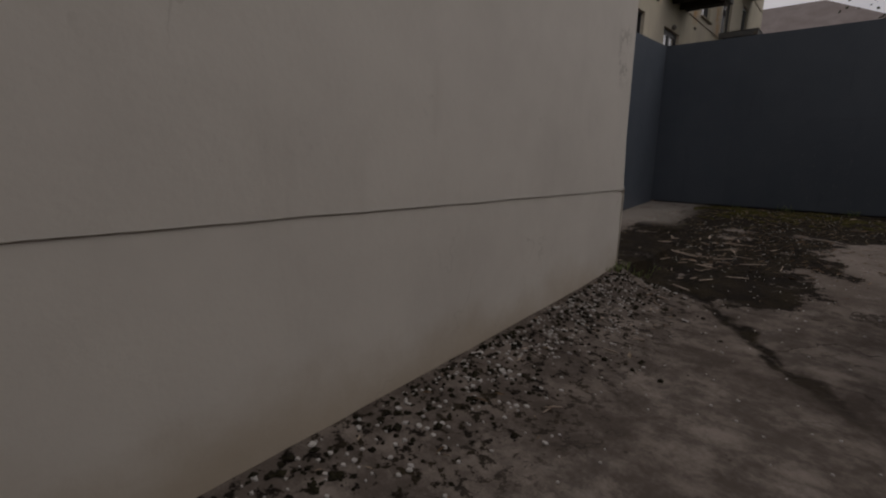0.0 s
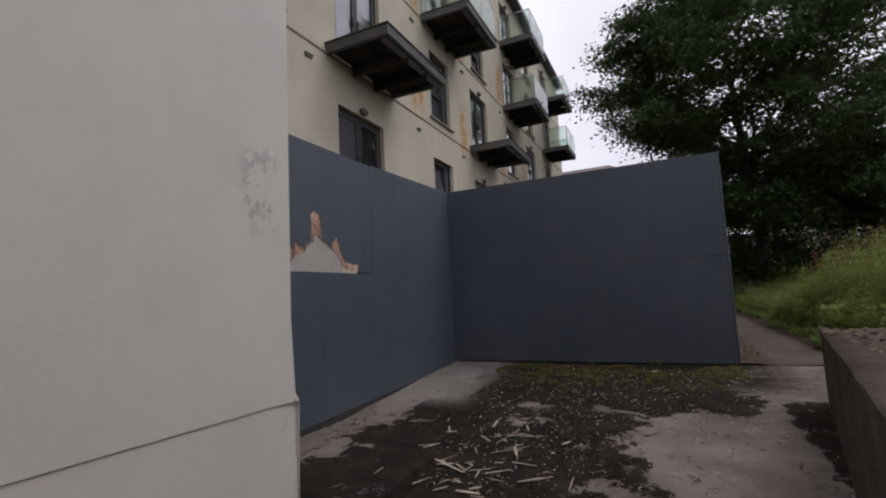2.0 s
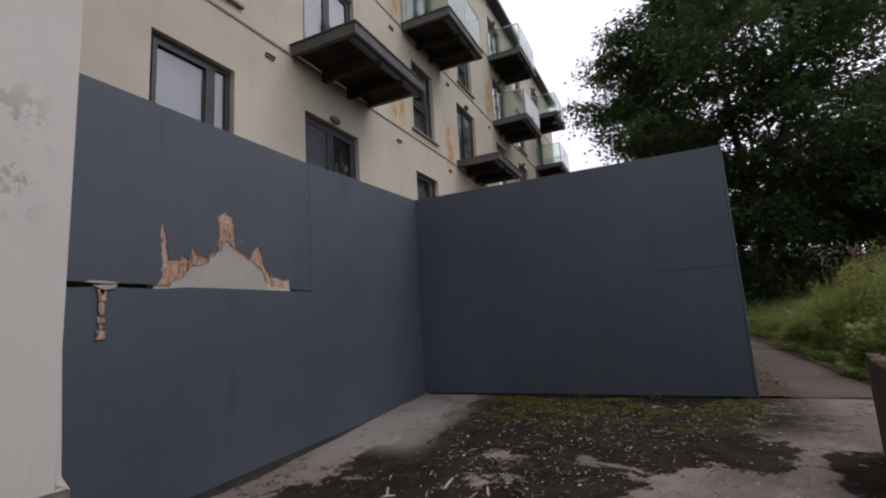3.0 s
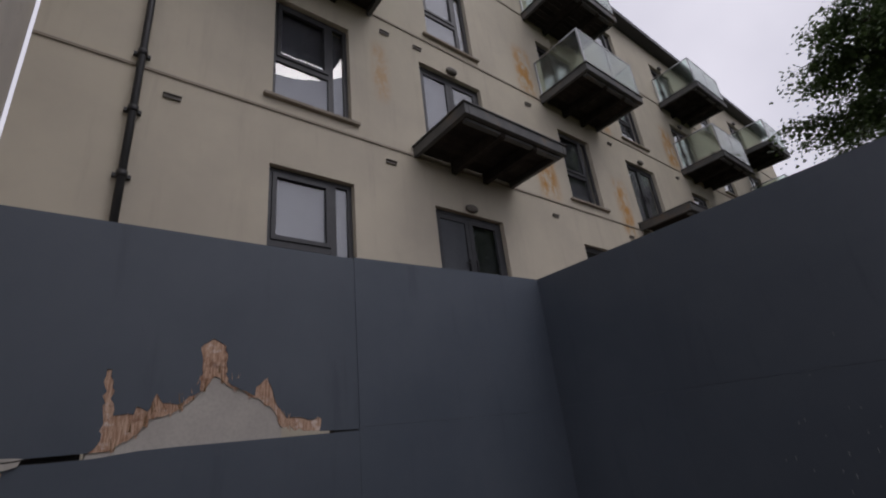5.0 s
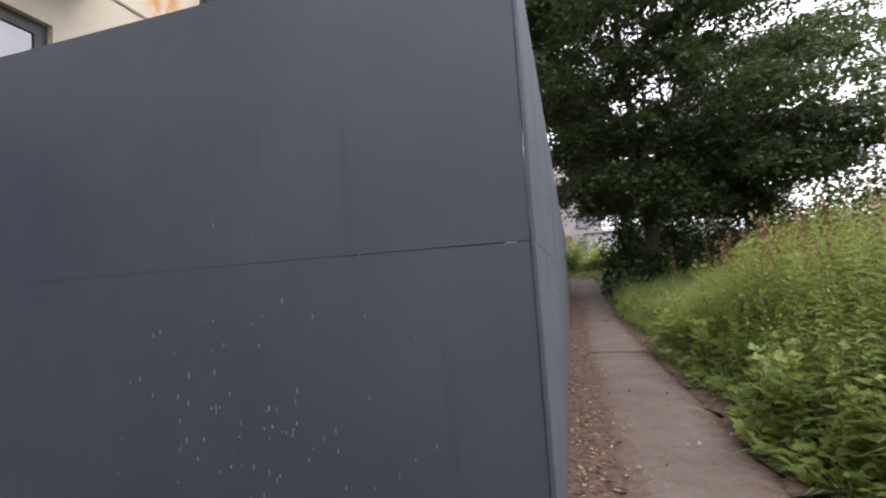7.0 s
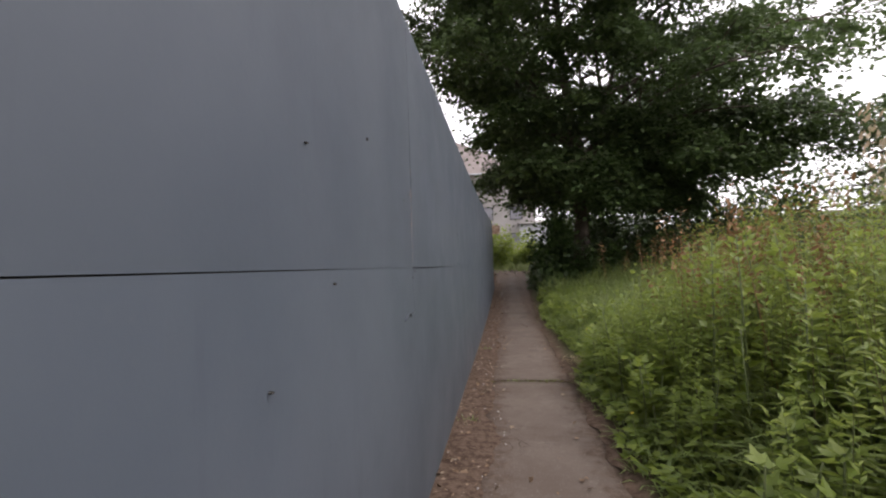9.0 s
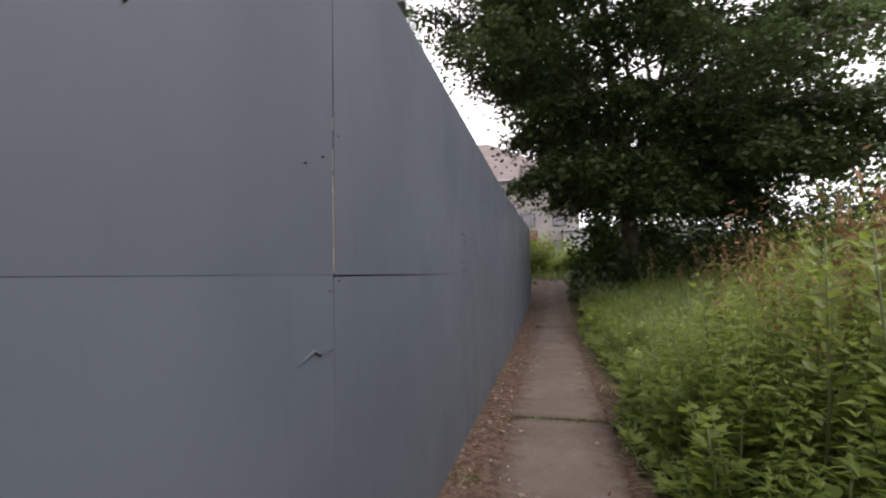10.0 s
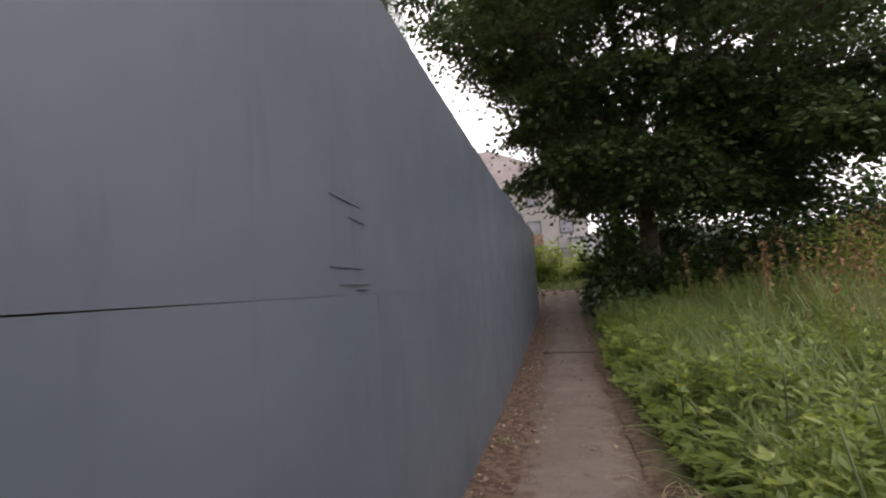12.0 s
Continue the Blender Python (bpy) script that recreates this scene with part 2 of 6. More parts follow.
        col = mix(nt, calc(nt, "MULTIPLY", dark_zone, 0.75), col, (0.062, 0.050, 0.043))
        area = calc(nt, "MAXIMUM", area, n2)
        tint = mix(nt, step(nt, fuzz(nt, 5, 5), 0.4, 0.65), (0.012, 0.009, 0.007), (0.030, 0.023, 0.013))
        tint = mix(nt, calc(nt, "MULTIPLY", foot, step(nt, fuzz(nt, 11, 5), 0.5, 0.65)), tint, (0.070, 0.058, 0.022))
        pale = calc(nt, "MULTIPLY", patch(nt, ax[0], -3.1, 0.3, 0.4), patch(nt, ax[1], -0.9, 0.75, 0.5))
        pale = calc(nt, "MULTIPLY", pale, step(nt, fuzz(nt, 2.5, 6, 0.6), 0.3, 0.5))
        col = mix(nt, calc(nt, "MULTIPLY", pale, 0.8), col, (0.27, 0.245, 0.22))
        area = calc(nt, "MULTIPLY", area, calc(nt, "SUBTRACT", 1.0, calc(nt, "MULTIPLY", pale, 0.8)))
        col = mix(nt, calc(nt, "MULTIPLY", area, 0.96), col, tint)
        h = calc(nt, "ADD", h, calc(nt, "MULTIPLY", area, calc(nt, "MULTIPLY", fuzz(nt, 45, 4), 4.0)))
    nt.links.new(col, p.inputs["Base Color"])
    p.inputs["Roughness"].default_value = 0.88
    p.inputs["Specular IOR Level"].default_value = 0.12
    bump(nt, p, h, 0.5, 0.008)
    return m


def make_soil():
    m, nt, p = node_mat("soil_and_turf")
    ax = axes(nt)
    col = mix(nt, step(nt, fuzz(nt, 2.2, 8, 0.7), 0.38, 0.62), (0.050, 0.040, 0.026), (0.055, 0.070, 0.026))
    foot = calc(nt, "SUBTRACT", 1.0, step(nt, ax[0], 1.05, 1.35))
    col = mix(nt, foot, col, mix(nt, step(nt, fuzz(nt, 16, 6, 0.7), 0.4, 0.6), (0.070, 0.046, 0.034), (0.135, 0.095, 0.072)))
    far = step(nt, ax[1], 20.0, 40.0)
    col = mix(nt, calc(nt, "MULTIPLY", far, 0.7), col, (0.11, 0.12, 0.06))
    nt.links.new(col, p.inputs["Base Color"])
    p.inputs["Roughness"].default_value = 0.95
    p.inputs["Specular IOR Level"].default_value = 0.1
    bump(nt, p, fuzz(nt, 18, 6, 0.7), 0.8, 0.03)
    return m


def make_glass(name, tint, rough=0.0, ior=1.45):
    m, nt, p = node_mat(name)
    p.inputs["Base Color"].default_value = (*tint, 1)
    p.inputs["Roughness"].default_value = rough
    p.inputs["Transmission Weight"].default_value = 1.0
    p.inputs["IOR"].default_value = ior
    return m


def make_torn_ply():
    m, nt, p = node_mat("torn_plywood")
    fibre = fuzz(nt, 6.0, 7, 0.7, (1, 16, 1.6))
    col = mix(nt, step(nt, fibre, 0.35, 0.65), (0.36, 0.19, 0.11), (0.66, 0.46, 0.33))
    col = mix(nt, step(nt, fuzz(nt, 14, 6, 0.7), 0.52, 0.66), col, (0.74, 0.62, 0.54))
    col = mix(nt, calc(nt, "MULTIPLY", step(nt, fuzz(nt, 9, 5, 0.7), 0.56, 0.68), 0.7), col, (0.20, 0.09, 0.05))
    nt.links.new(col, p.inputs["Base Color"])
    p.inputs["Roughness"].default_value = 0.85
    bump(nt, p, fibre, 0.9, 0.01)
    return m


GABLE = make_gable_paint()
CREAM = make_facade_paint()
BOARD = make_board_paint()
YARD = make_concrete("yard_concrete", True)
PATHMAT = make_concrete("path_concrete", False)
SOIL = make_soil()
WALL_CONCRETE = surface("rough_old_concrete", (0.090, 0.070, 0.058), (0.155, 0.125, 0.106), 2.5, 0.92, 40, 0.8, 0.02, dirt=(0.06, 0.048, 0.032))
RAW_PLY = make_torn_ply()
PLY_EDGE = surface("weathered_ply_edge", (0.30, 0.185, 0.10), (0.20, 0.125, 0.07), 9, 0.85, 90, 0.5, 0.004)
TIMBER = surface("dark_timber", (0.045, 0.042, 0.040), (0.075, 0.068, 0.062), 5, 0.8, 60, 0.5, 0.005)
PALE_BLOCK = surface("pale_blockwork", (0.48, 0.45, 0.40), (0.42, 0.39, 0.35), 4, 0.85, 50, 0.3, 0.004)
ANTHRACITE = surface("anthracite_frame", (0.040, 0.041, 0.044), (0.052, 0.053, 0.057), 6, 0.42, 120, 0.1, 0.001)
DOOR_GREY = surface("grey_door_panel", (0.060, 0.066, 0.076), (0.075, 0.082, 0.094), 3, 0.45, 100, 0.1, 0.001)
STEEL = surface("dark_painted_steel", (0.075, 0.076, 0.076), (0.115, 0.114, 0.110), 3, 0.55, 70, 0.2, 0.002, dirt=(0.15, 0.10, 0.06), dirt_scale=3)
BRIGHT_STEEL = surface("handrail_steel", (0.48, 0.49, 0.50), (0.40, 0.41, 0.42), 6, 0.35, 90, 0.1, 0.001, metal=0.9)
DECK_UNDER = surface("balcony_soffit_boards", (0.028, 0.024, 0.021), (0.048, 0.040, 0.034), 4, 0.85, 60, 0.5, 0.004, piece=0.25)
BLIND = surface("window_blind", (0.27, 0.27, 0.30), (0.19, 0.19, 0.215), 1.5, 0.85, 40, 0.1, 0.001)
ROOM = surface("room_plaster", (0.18, 0.17, 0.16), (0.14, 0.135, 0.13), 2, 0.9, 40, 0.1, 0.002)
SILL = surface("stone_sill", (0.36, 0.31, 0.25), (0.28, 0.245, 0.20), 4, 0.85, 60, 0.4, 0.003)
PLASTIC = surface("black_plastic", (0.018, 0.018, 0.019), (0.028, 0.028, 0.029), 6, 0.45, 80, 0.1, 0.001)
VENT = surface("vent_plastic", (0.17, 0.15, 0.13), (0.13, 0.12, 0.10), 8, 0.6, 80, 0.1, 0.001)
SLATE = surface("roof_slate", (0.085, 0.088, 0.095), (0.13, 0.13, 0.14), 2, 0.7, 30, 0.3, 0.004)
FAR_RENDER = surface("grey_render", (0.36, 0.34, 0.33), (0.30, 0.285, 0.275), 0.6, 0.9, 20, 0.2, 0.004)
FAR_ROOF = surface("brown_roof_tiles", (0.19, 0.16, 0.15), (0.24, 0.21, 0.20), 0.8, 0.85, 12, 0.4, 0.01)
PALE_CLAD = surface("pale_cladding", (0.42, 0.43, 0.46), (0.36, 0.37, 0.40), 0.5, 0.7, 10, 0.2, 0.003)
GALV = surface("galvanised_wire", (0.34, 0.35, 0.36), (0.27, 0.28, 0.29), 5, 0.5, 60, 0.1, 0.001, metal=0.6)
BARK = surface("sycamore_bark", (0.075, 0.062, 0.052), (0.135, 0.110, 0.090), 3, 0.95, 22, 0.9, 0.03)
RUBBLE = surface("rubble", (0.27, 0.23, 0.20), (0.16, 0.13, 0.115), 5, 0.92, 50, 0.6, 0.01, piece=0.35)
SPLINTER = surface("bleached_wood", (0.52, 0.44, 0.37), (0.36, 0.28, 0.22), 8, 0.85, 90, 0.4, 0.003, piece=0.3)
PAINT_CHIP = surface("faded_paint_fleck", (0.23, 0.24, 0.25), (0.15, 0.16, 0.17), 20, 0.7, 90, 0.1, 0.001)
LITTER = leaf_mat("dead_leaves", (0.10, 0.060, 0.032), (0.20, 0.13, 0.08), (0.42, 0.36, 0.28), 0.8, 0.05)
TREE_LEAF = leaf_mat("sycamore_leaf", (0.040, 0.066, 0.026), (0.062, 0.100, 0.034), (0.115, 0.170, 0.055), 0.42, 0.38)
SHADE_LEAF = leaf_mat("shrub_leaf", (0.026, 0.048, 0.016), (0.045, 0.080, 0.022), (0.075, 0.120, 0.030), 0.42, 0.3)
NETTLE = leaf_mat("nettle_leaf", (0.098, 0.152, 0.026), (0.182, 0.248, 0.043), (0.33, 0.39, 0.090), 0.5, 0.5)
GRASS = leaf_mat("grass_blade", (0.095, 0.142, 0.036), (0.150, 0.206, 0.056), (0.29, 0.33, 0.14), 0.5, 0.45)
STEM = leaf_mat("plant_stem", (0.10, 0.14, 0.045), (0.13, 0.16, 0.06), (0.17, 0.13, 0.06), 0.6, 0.1)
DOCK_RED = leaf_mat("dock_seed", (0.16, 0.085, 0.040), (0.23, 0.125, 0.055), (0.27, 0.18, 0.085), 0.8, 0.1)
STRAW = leaf_mat("dry_straw", (0.30, 0.22, 0.13), (0.38, 0.30, 0.19), (0.46, 0.39, 0.28), 0.8, 0.2)
YELLOW = leaf_mat("yellow_petal", (0.65, 0.48, 0.03), (0.72, 0.55, 0.05), (0.78, 0.62, 0.10), 0.6, 0.3)
WILLOW = leaf_mat("willow_leaf", (0.12, 0.17, 0.07), (0.17, 0.22, 0.10), (0.24, 0.29, 0.15), 0.5, 0.4)
GLASS = make_glass("window_glass", (0.93, 0.96, 0.96), ior=2.0)
GUARD = make_glass("balustrade_glass", (0.68, 0.79, 0.72), 0.12)


# ---- mesh helpers ----
def part(name, bm, material, parent=None, label=""):
    """Links a bmesh as one mesh object, under a thing where one is given."""
    me = bpy.data.meshes.new(name)
    bm.to_mesh(me)
    bm.free()
    me.materials.append(material)
    ob = new(name, me)
    if parent is not None:
        ob.parent = parent
    if label:
        ob["label"] = label
    return ob


def mesh_part(name, verts, faces, material, parent=None, smooth=False):
    me = bpy.data.meshes.new(name)
    me.from_pydata(verts, [], faces)
    me.update()
    me.materials.append(material)
    if smooth:
        me.polygons.foreach_set("use_smooth", [True] * len(me.polygons))
    ob = new(name, me)
    if parent is not None:
        ob.parent = parent
    return ob


def box(bm, x0, x1, y0, y1, z0, z1, edge=0.0):
    vs = [bm.verts.new((x, y, z)) for x in (x0, x1) for y in (y0, y1) for z in (z0, z1)]
    quads = ((0, 1, 3, 2), (4, 6, 7, 5), (0, 4, 5, 1), (2, 3, 7, 6), (0, 2, 6, 4), (1, 5, 7, 3))
    fs = [bm.faces.new([vs[i] for i in q]) for q in quads]
    if edge:
        es = list({e for f in fs for e in f.edges})
        bmesh.ops.bevel(bm, geom=es, offset=edge, segments=1, affect="EDGES")


def block(name, dims, material, parent=None, edge=0.0, label=""):
    bm = bmesh.new()
    box(bm, *dims, edge)
    return part(name, bm, material, parent, label)


def tube(bm, pts, radii, seg=8, cap=True):
    rings = []
    for i, q in enumerate(pts):
        a, b = pts[max(i - 1, 0)], pts[min(i + 1, len(pts) - 1)]
        d = (Vector(b) - Vector(a)).normalized()
        side = d.cross(Vector((0.31, 0.17, 0.93))).normalized() if abs(d.z) < 0.95 else d.cross(Vector((1, 0.1, 0))).normalized()
        up = side.cross(d)
        rings.append([bm.verts.new(Vector(q) + float(radii[i]) * (math.cos(k) * side + math.sin(k) * up)) for k in [2 * math.pi * j / seg for j in range(seg)]])
    for r0, r1 in zip(rings, rings[1:]):
        for j in range(seg):
            f = bm.faces.new((r0[j], r0[(j + 1) % seg], r1[(j + 1) % seg], r1[j]))
            f.smooth = True
    if cap:
        bm.faces.new(rings[0][::-1])
        bm.faces.new(rings[-1])


def empty(name, at=(0, 0, 0)):
    ob = new(name)
    ob.location = at
    return ob


def rise(y):
    """Height of the ground along the walk."""
    return float(np.interp(y, (-16, -8, -4.2, -2.8, -0.6, 0, 8, 12, 17, 24, 60), (-0.44, -0.40, -0.36, -0.20, -0.05, -0.02, 0.0, 0.10, 0.33, 0.86, 1.0)))


def bank(x, y):
    """Height of the soil."""
    lift = float(np.interp(x, (1.0, 1.5, 3.0, 8.0), (-0.05, 0.03, 0.16, 0.3))) if x > 1 else -0.06
    return rise(y) + lift


# ---- ground ----
def make_ground():
    xs = np.concatenate(([-900, -300, -120, -50], np.arange(-20, 14.1, 0.5), [20, 40, 90, 200, 400, 900]))
    ys = np.concatenate(([-900, -300, -90, -40], np.arange(-18, 30.1, 0.5), [40, 60, 100, 200, 400, 900]))
    verts = [(x, y, bank(x, y) + (0.02 * noise.noise((x * 0.8, y * 0.8, 0)) if abs(x) < 15 else 0.0)) for x in xs for y in ys]
    n = len(ys)
    faces = [(i * n + j, (i + 1) * n + j, (i + 1) * n + j + 1, i * n + j + 1) for i in range(len(xs) - 1) for j in range(n - 1)]
    tagged(mesh_part("ground", verts, faces, SOIL, smooth=True), "dark soil and turf rising gently beside the path", "ground", kind="structure")


def yard_height(x, y):
    z = rise(y) + 0.012 * noise.noise((x * 1.1, y * 1.1, 3.0)) + 0.006 * noise.noise((x * 5, y * 5, 1.0))
    line = 0.836 * x + 0.548 * y + 3.8 + 0.17 * noise.noise((x * 1.5, y * 1.5, 9.0))
    if y < -4.25:
        at_wall = float(np.interp(y, (-15, -7.8, -6.6, -5.8, -4.9, -4.43, -4.25), (-0.40, -0.37, -0.325, -0.29, -0.24, -0.19, -0.30)))
        z += max(0.0, at_wall - rise(y)) * math.exp(-(max(0.0, x + 2.34) / 0.26) ** 1.5)
    if -6 < y < -3.4:
        z -= 0.03 * math.exp(-(line / 0.05) ** 2)
    return z


def make_yard():
    xs, ys = np.arange(-3.6, 2.01, 0.07), np.arange(-15, 0.051, 0.07)
    verts = [(x, y, yard_height(x, y)) for x in xs for y in ys]
    n = len(ys)
    faces = [(i * n + j, (i + 1) * n + j, (i + 1) * n + j + 1, i * n + j + 1) for i in range(len(xs) - 1) for j in range(n - 1)]
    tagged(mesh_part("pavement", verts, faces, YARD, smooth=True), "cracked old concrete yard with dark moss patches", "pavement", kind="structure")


def make_apron():
    """The higher slab at the foot of the hoarding, with a broken kerb edge."""
    bm = bmesh.new()
    n = 40
    rows = []
    for i in range(n + 1):
        y = -4.42 + 1.75 * i / n
        edge = -2.26 + 0.05 * noise.noise((y * 3, 0, 0)) - 0.25 * max(0.0, (y + 3.1) / 0.45)
        top = float(np.interp(y, (-4.42, -2.7), (-0.175, -0.185))) + 0.008 * noise.noise((y * 6, 2, 0))
        rows.append([bm.verts.new(v) for v in ((-3.5, y, top), (edge - 0.05, y, top), (edge, y, top - 0.03), (edge + 0.03, y, yard_height(edge, y) - 0.05))])
    for a, b in zip(rows, rows[1:]):
        for j in range(3):
            bm.faces.new((a[j], a[j + 1], b[j + 1], b[j]))
    bm.faces.new(rows[0])
    tagged(part("kerb", bm, YARD), "mossy broken concrete kerb edge beside the painted wall", "kerb", kind="structure")


def make_path():
    path = tagged(empty("path"), "narrow brownish concrete footpath along the hoarding", "path", kind="structure")
    for y0, y1 in ((0.04, 5.16), (5.20, 11.2), (11.24, 17.2), (17.24, 24.0)):
        n = int((y1 - y0) / 0.15)
        bm = bmesh.new()
        rows = []
        for i in range(n + 1):
            y = y0 + (y1 - y0) * i / n
            left = 0.20 + 0.07 * noise.noise((y * 1.7, 1, 0)) + 0.03 * noise.noise((y * 7, 1, 0)) - 0.012 * max(0, y - 6)
            right = 1.08 + 0.03 * noise.noise((y * 2.3, 8, 0)) + 0.02 * max(0, y - 10)
            row = []
            for k in range(9):
                x = left + (right - left) * k / 8
                z = rise(y) + 0.012 + 0.01 * noise.noise((x * 2, y * 2, 4)) - (0.018 if k in (0, 8) else 0)
                row.append(bm.verts.new((x, y, z)))
            rows.append([bm.verts.new((left - 0.005, y, rise(y) - 0.09))] + row + [bm.verts.new((right + 0.005, y, rise(y) - 0.09))])
        for a, b in zip(rows, rows[1:]):
            for j in range(10):
                bm.faces.new((a[j], a[j + 1], b[j + 1], b[j])).smooth = 0 < j < 9
        for r in (rows[0], rows[-1]):
            bm.faces.new(r)
        part("slab", bm, PATHMAT, path)
    # a broken edging of old kerb pieces on the weedy side
    random.seed(5)
    y = 1.2
    while y < 15:
        w = random.uniform(0.35, 0.8)
        bm = bmesh.new()
        x = 1.10 + 0.02 * max(0, y - 10)
        box(bm, x, x + 0.07, y, y + w, rise(y) - 0.1, rise(y) + random.uniform(0.0, 0.015), 0.012)
        part("edging_stone", bm, PATHMAT, path)
        y += w + random.uniform(0.8, 2.6)


def make_verge():
    """Trodden dirt between the hoarding and the path, lapping over the slab's edge."""
    bm = bmesh.new()
    prev = None
    for y in np.arange(0.03, 19.0, 0.06):
        y = float(y)
        edge = 0.31 + 0.12 * noise.noise((y * 1.3, 5, 0)) + 0.09 * noise.noise((y * 4.3, 5, 0)) + 0.04 * noise.noise((y * 13, 5, 0))
        row = []
        for k in range(7):
            f = k / 6
            x = -0.01 + (edge + 0.01) * f
            row.append(bm.verts.new((x, y, rise(y) + 0.026 - 0.022 * f * f * f + 0.006 * noise.noise((x * 14, y * 14, 0)))))
        if prev:
            for k in range(6):
                bm.faces.new((prev[k], prev[k + 1], row[k + 1], row[k])).smooth = True
        prev = row
    tagged(part("ground_verge", bm, SOIL), "brown trodden dirt verge at the foot of the hoarding", "ground", kind="structure")
    # soil crumbling over the weedy edge of the slab
    bm = bmesh.new()
    prev = None
    for y in np.arange(0.9, 17.0, 0.06):
        y = float(y)
        inner = 1.05 + 0.06 * noise.noise((y * 1.1, 9, 0)) + 0.07 * noise.noise((y * 4.7, 9, 0)) + 0.03 * noise.noise((y * 13, 9, 0)) + 0.018 * max(0, y - 10)
        row = []
        for k in range(7):
            f = k / 6
            x = inner + 0.32 * f
            row.append(bm.verts.new((x, y, rise(y) + 0.006 + 0.030 * min(1.0, f * 2) + 0.012 * noise.noise((x * 12, y * 12, 0)))))
        if prev:
            for k in range(6):
                bm.faces.new((prev[k], prev[k + 1], row[k + 1], row[k])).smooth = True
        prev = row
    tagged(part("ground_edge", bm, SOIL), "crumbling brown soil along the weedy edge of the path", "ground", kind="structure")


make_ground()
make_verge()
make_yard()
make_apron()
make_path()


# ---- the painted wing with its projecting render ----
def make_wing():
    wing = tagged(empty("wall_wing"), "off-white painted rendered wall with a drip ledge", "wall", kind="structure")
    bm = bmesh.new()
    ys = np.linspace(-15, -4.43, 120)
    prev = None
    for y in ys:
        led = float(np.interp(y, (-15, -8, -4.43), (0.55, 0.50, 0.445))) + 0.004 * noise.noise((y * 4, 0, 0))
        wob = 0.006 * noise.noise((y * 1.5, 3, 0))
        kick = 0.012 * max(0.0, 1 - abs(y + 4.43) / 0.12)
        prof = [(-2.345 + wob, rise(y) - 0.3), (-2.345 + wob, led - 0.002), (-2.338 + wob + kick, led), (-2.338 + wob + kick * 0.6, led + 0.04), (-2.339 + wob, led + 0.4), (-2.34 + wob, 3.0), (-2.34, 9.0)]
        row = [bm.verts.new((px, y if k < 3 else -15 + (y + 15) * (0.9967 if k > 3 else 0.998), pz)) for k, (px, pz) in enumerate(prof)]
        back = [bm.verts.new((-6.6, y, pz)) for px, pz in (prof[0], prof[-1])]
        if prev:
            for j in range(len(row) - 1):
                f = bm.faces.new((prev[0][j], row[j], row[j + 1], prev[0][j + 1]))
                f.smooth = j > 3
            bm.faces.new((prev[0][-1], row[-1], back[1], prev[1][1]))
        prev = (row, back)
    row, back = prev
    y_up, y_low = row[4].co.y, row[0].co.y
    led = row[2].co.z
    upper = [(v.co.x, y_up, v.co.z) for v in row[3:]]
    bm.faces.new([bm.verts.new(v) for v in [(row[2].co.x, y_up, led)] + upper + [(-6.2, y_up, 9.0), (-6.2, y_up, led)]])
    bm.faces.new([bm.verts.new(v) for v in [(row[0].co.x, y_low, row[0].co.z), (row[2].co.x, y_low, led), (-6.2, y_low, led), (-6.2, y_low, row[0].co.z)]])
    bm.faces.new([bm.verts.new(v) for v in [(row[2].co.x, y_low, led), (row[2].co.x, y_up, led + 0.02), (-6.2, y_up, led + 0.02), (-6.2, y_low, led)]])
    part("render_face", bm, GABLE, wing)


make_wing()


def make_shading_walls():
    """Unseen plain walls, added behind the start of the walk to shade the yard."""
    tagged(block("wall_east", (2.6, 2.9, -11.0, -2.6, -0.5, 3.2), WALL_CONCRETE), "unseen plain concrete wall added to shade the yard", "wall", kind="structure")
    tagged(block("wall_south", (-2.33, 2.9, -11.3, -11.0, -0.5, 4.6), WALL_CONCRETE), "unseen plain concrete wall added to shade the yard", "wall", kind="structure")


make_shading_walls()


# ---- the hoarding ----
T = 0.018


def sheet(name, along, fixed, a0, a1, z0, z1, parent, bow=0.004, key=0.0, dip=None):
    """A plywood sheet, slightly bowed; along: the axis it runs on, fixed: its face's place on the other axis, dip: how far its top edge falls short."""
    bm = bmesh.new()
    nu, nv = 14, 6

    def place(a, d, z):
        return (fixed + d, a, z) if along == "y" else (a, fixed - d, z)

    def spot(i, j, back):
        a = a0 + (a1 - a0) * i / nu
        low = z0(a) if callable(z0) else z0
        z = low + (z1 - (dip(a) if dip else 0.0) - low) * j / nv
        d = bow * noise.noise((a * 0.6 + key, z * 0.8, key)) * math.sin(math.pi * j / nv) + 0.0008 * noise.noise((a * 4, z * 4, key))
        return place(a, d - (T if back else 0.0), z)
    front = [[bm.verts.new(spot(i, j, False)) for j in range(nv + 1)] for i in range(nu + 1)]
    for i in range(nu):
        for j in range(nv):
            bm.faces.new((front[i][j], front[i + 1][j], front[i + 1][j + 1], front[i][j + 1])).smooth = True
    rim = [(i, 0) for i in range(nu)] + [(nu, j) for j in range(nv)] + [(i, nv) for i in range(nu, 0, -1)] + [(0, j) for j in range(nv, 0, -1)]
    fore = [bm.verts.new(spot(i, j, False)) for i, j in rim]
    aft = [bm.verts.new(spot(i, j, True)) for i, j in rim]
    for k in range(len(rim)):
        m = (k + 1) % len(rim)
        bm.faces.new((fore[m], fore[k], aft[k], aft[m]))
    bm.faces.new(aft[::-1])
    return part(name, bm, BOARD, parent)


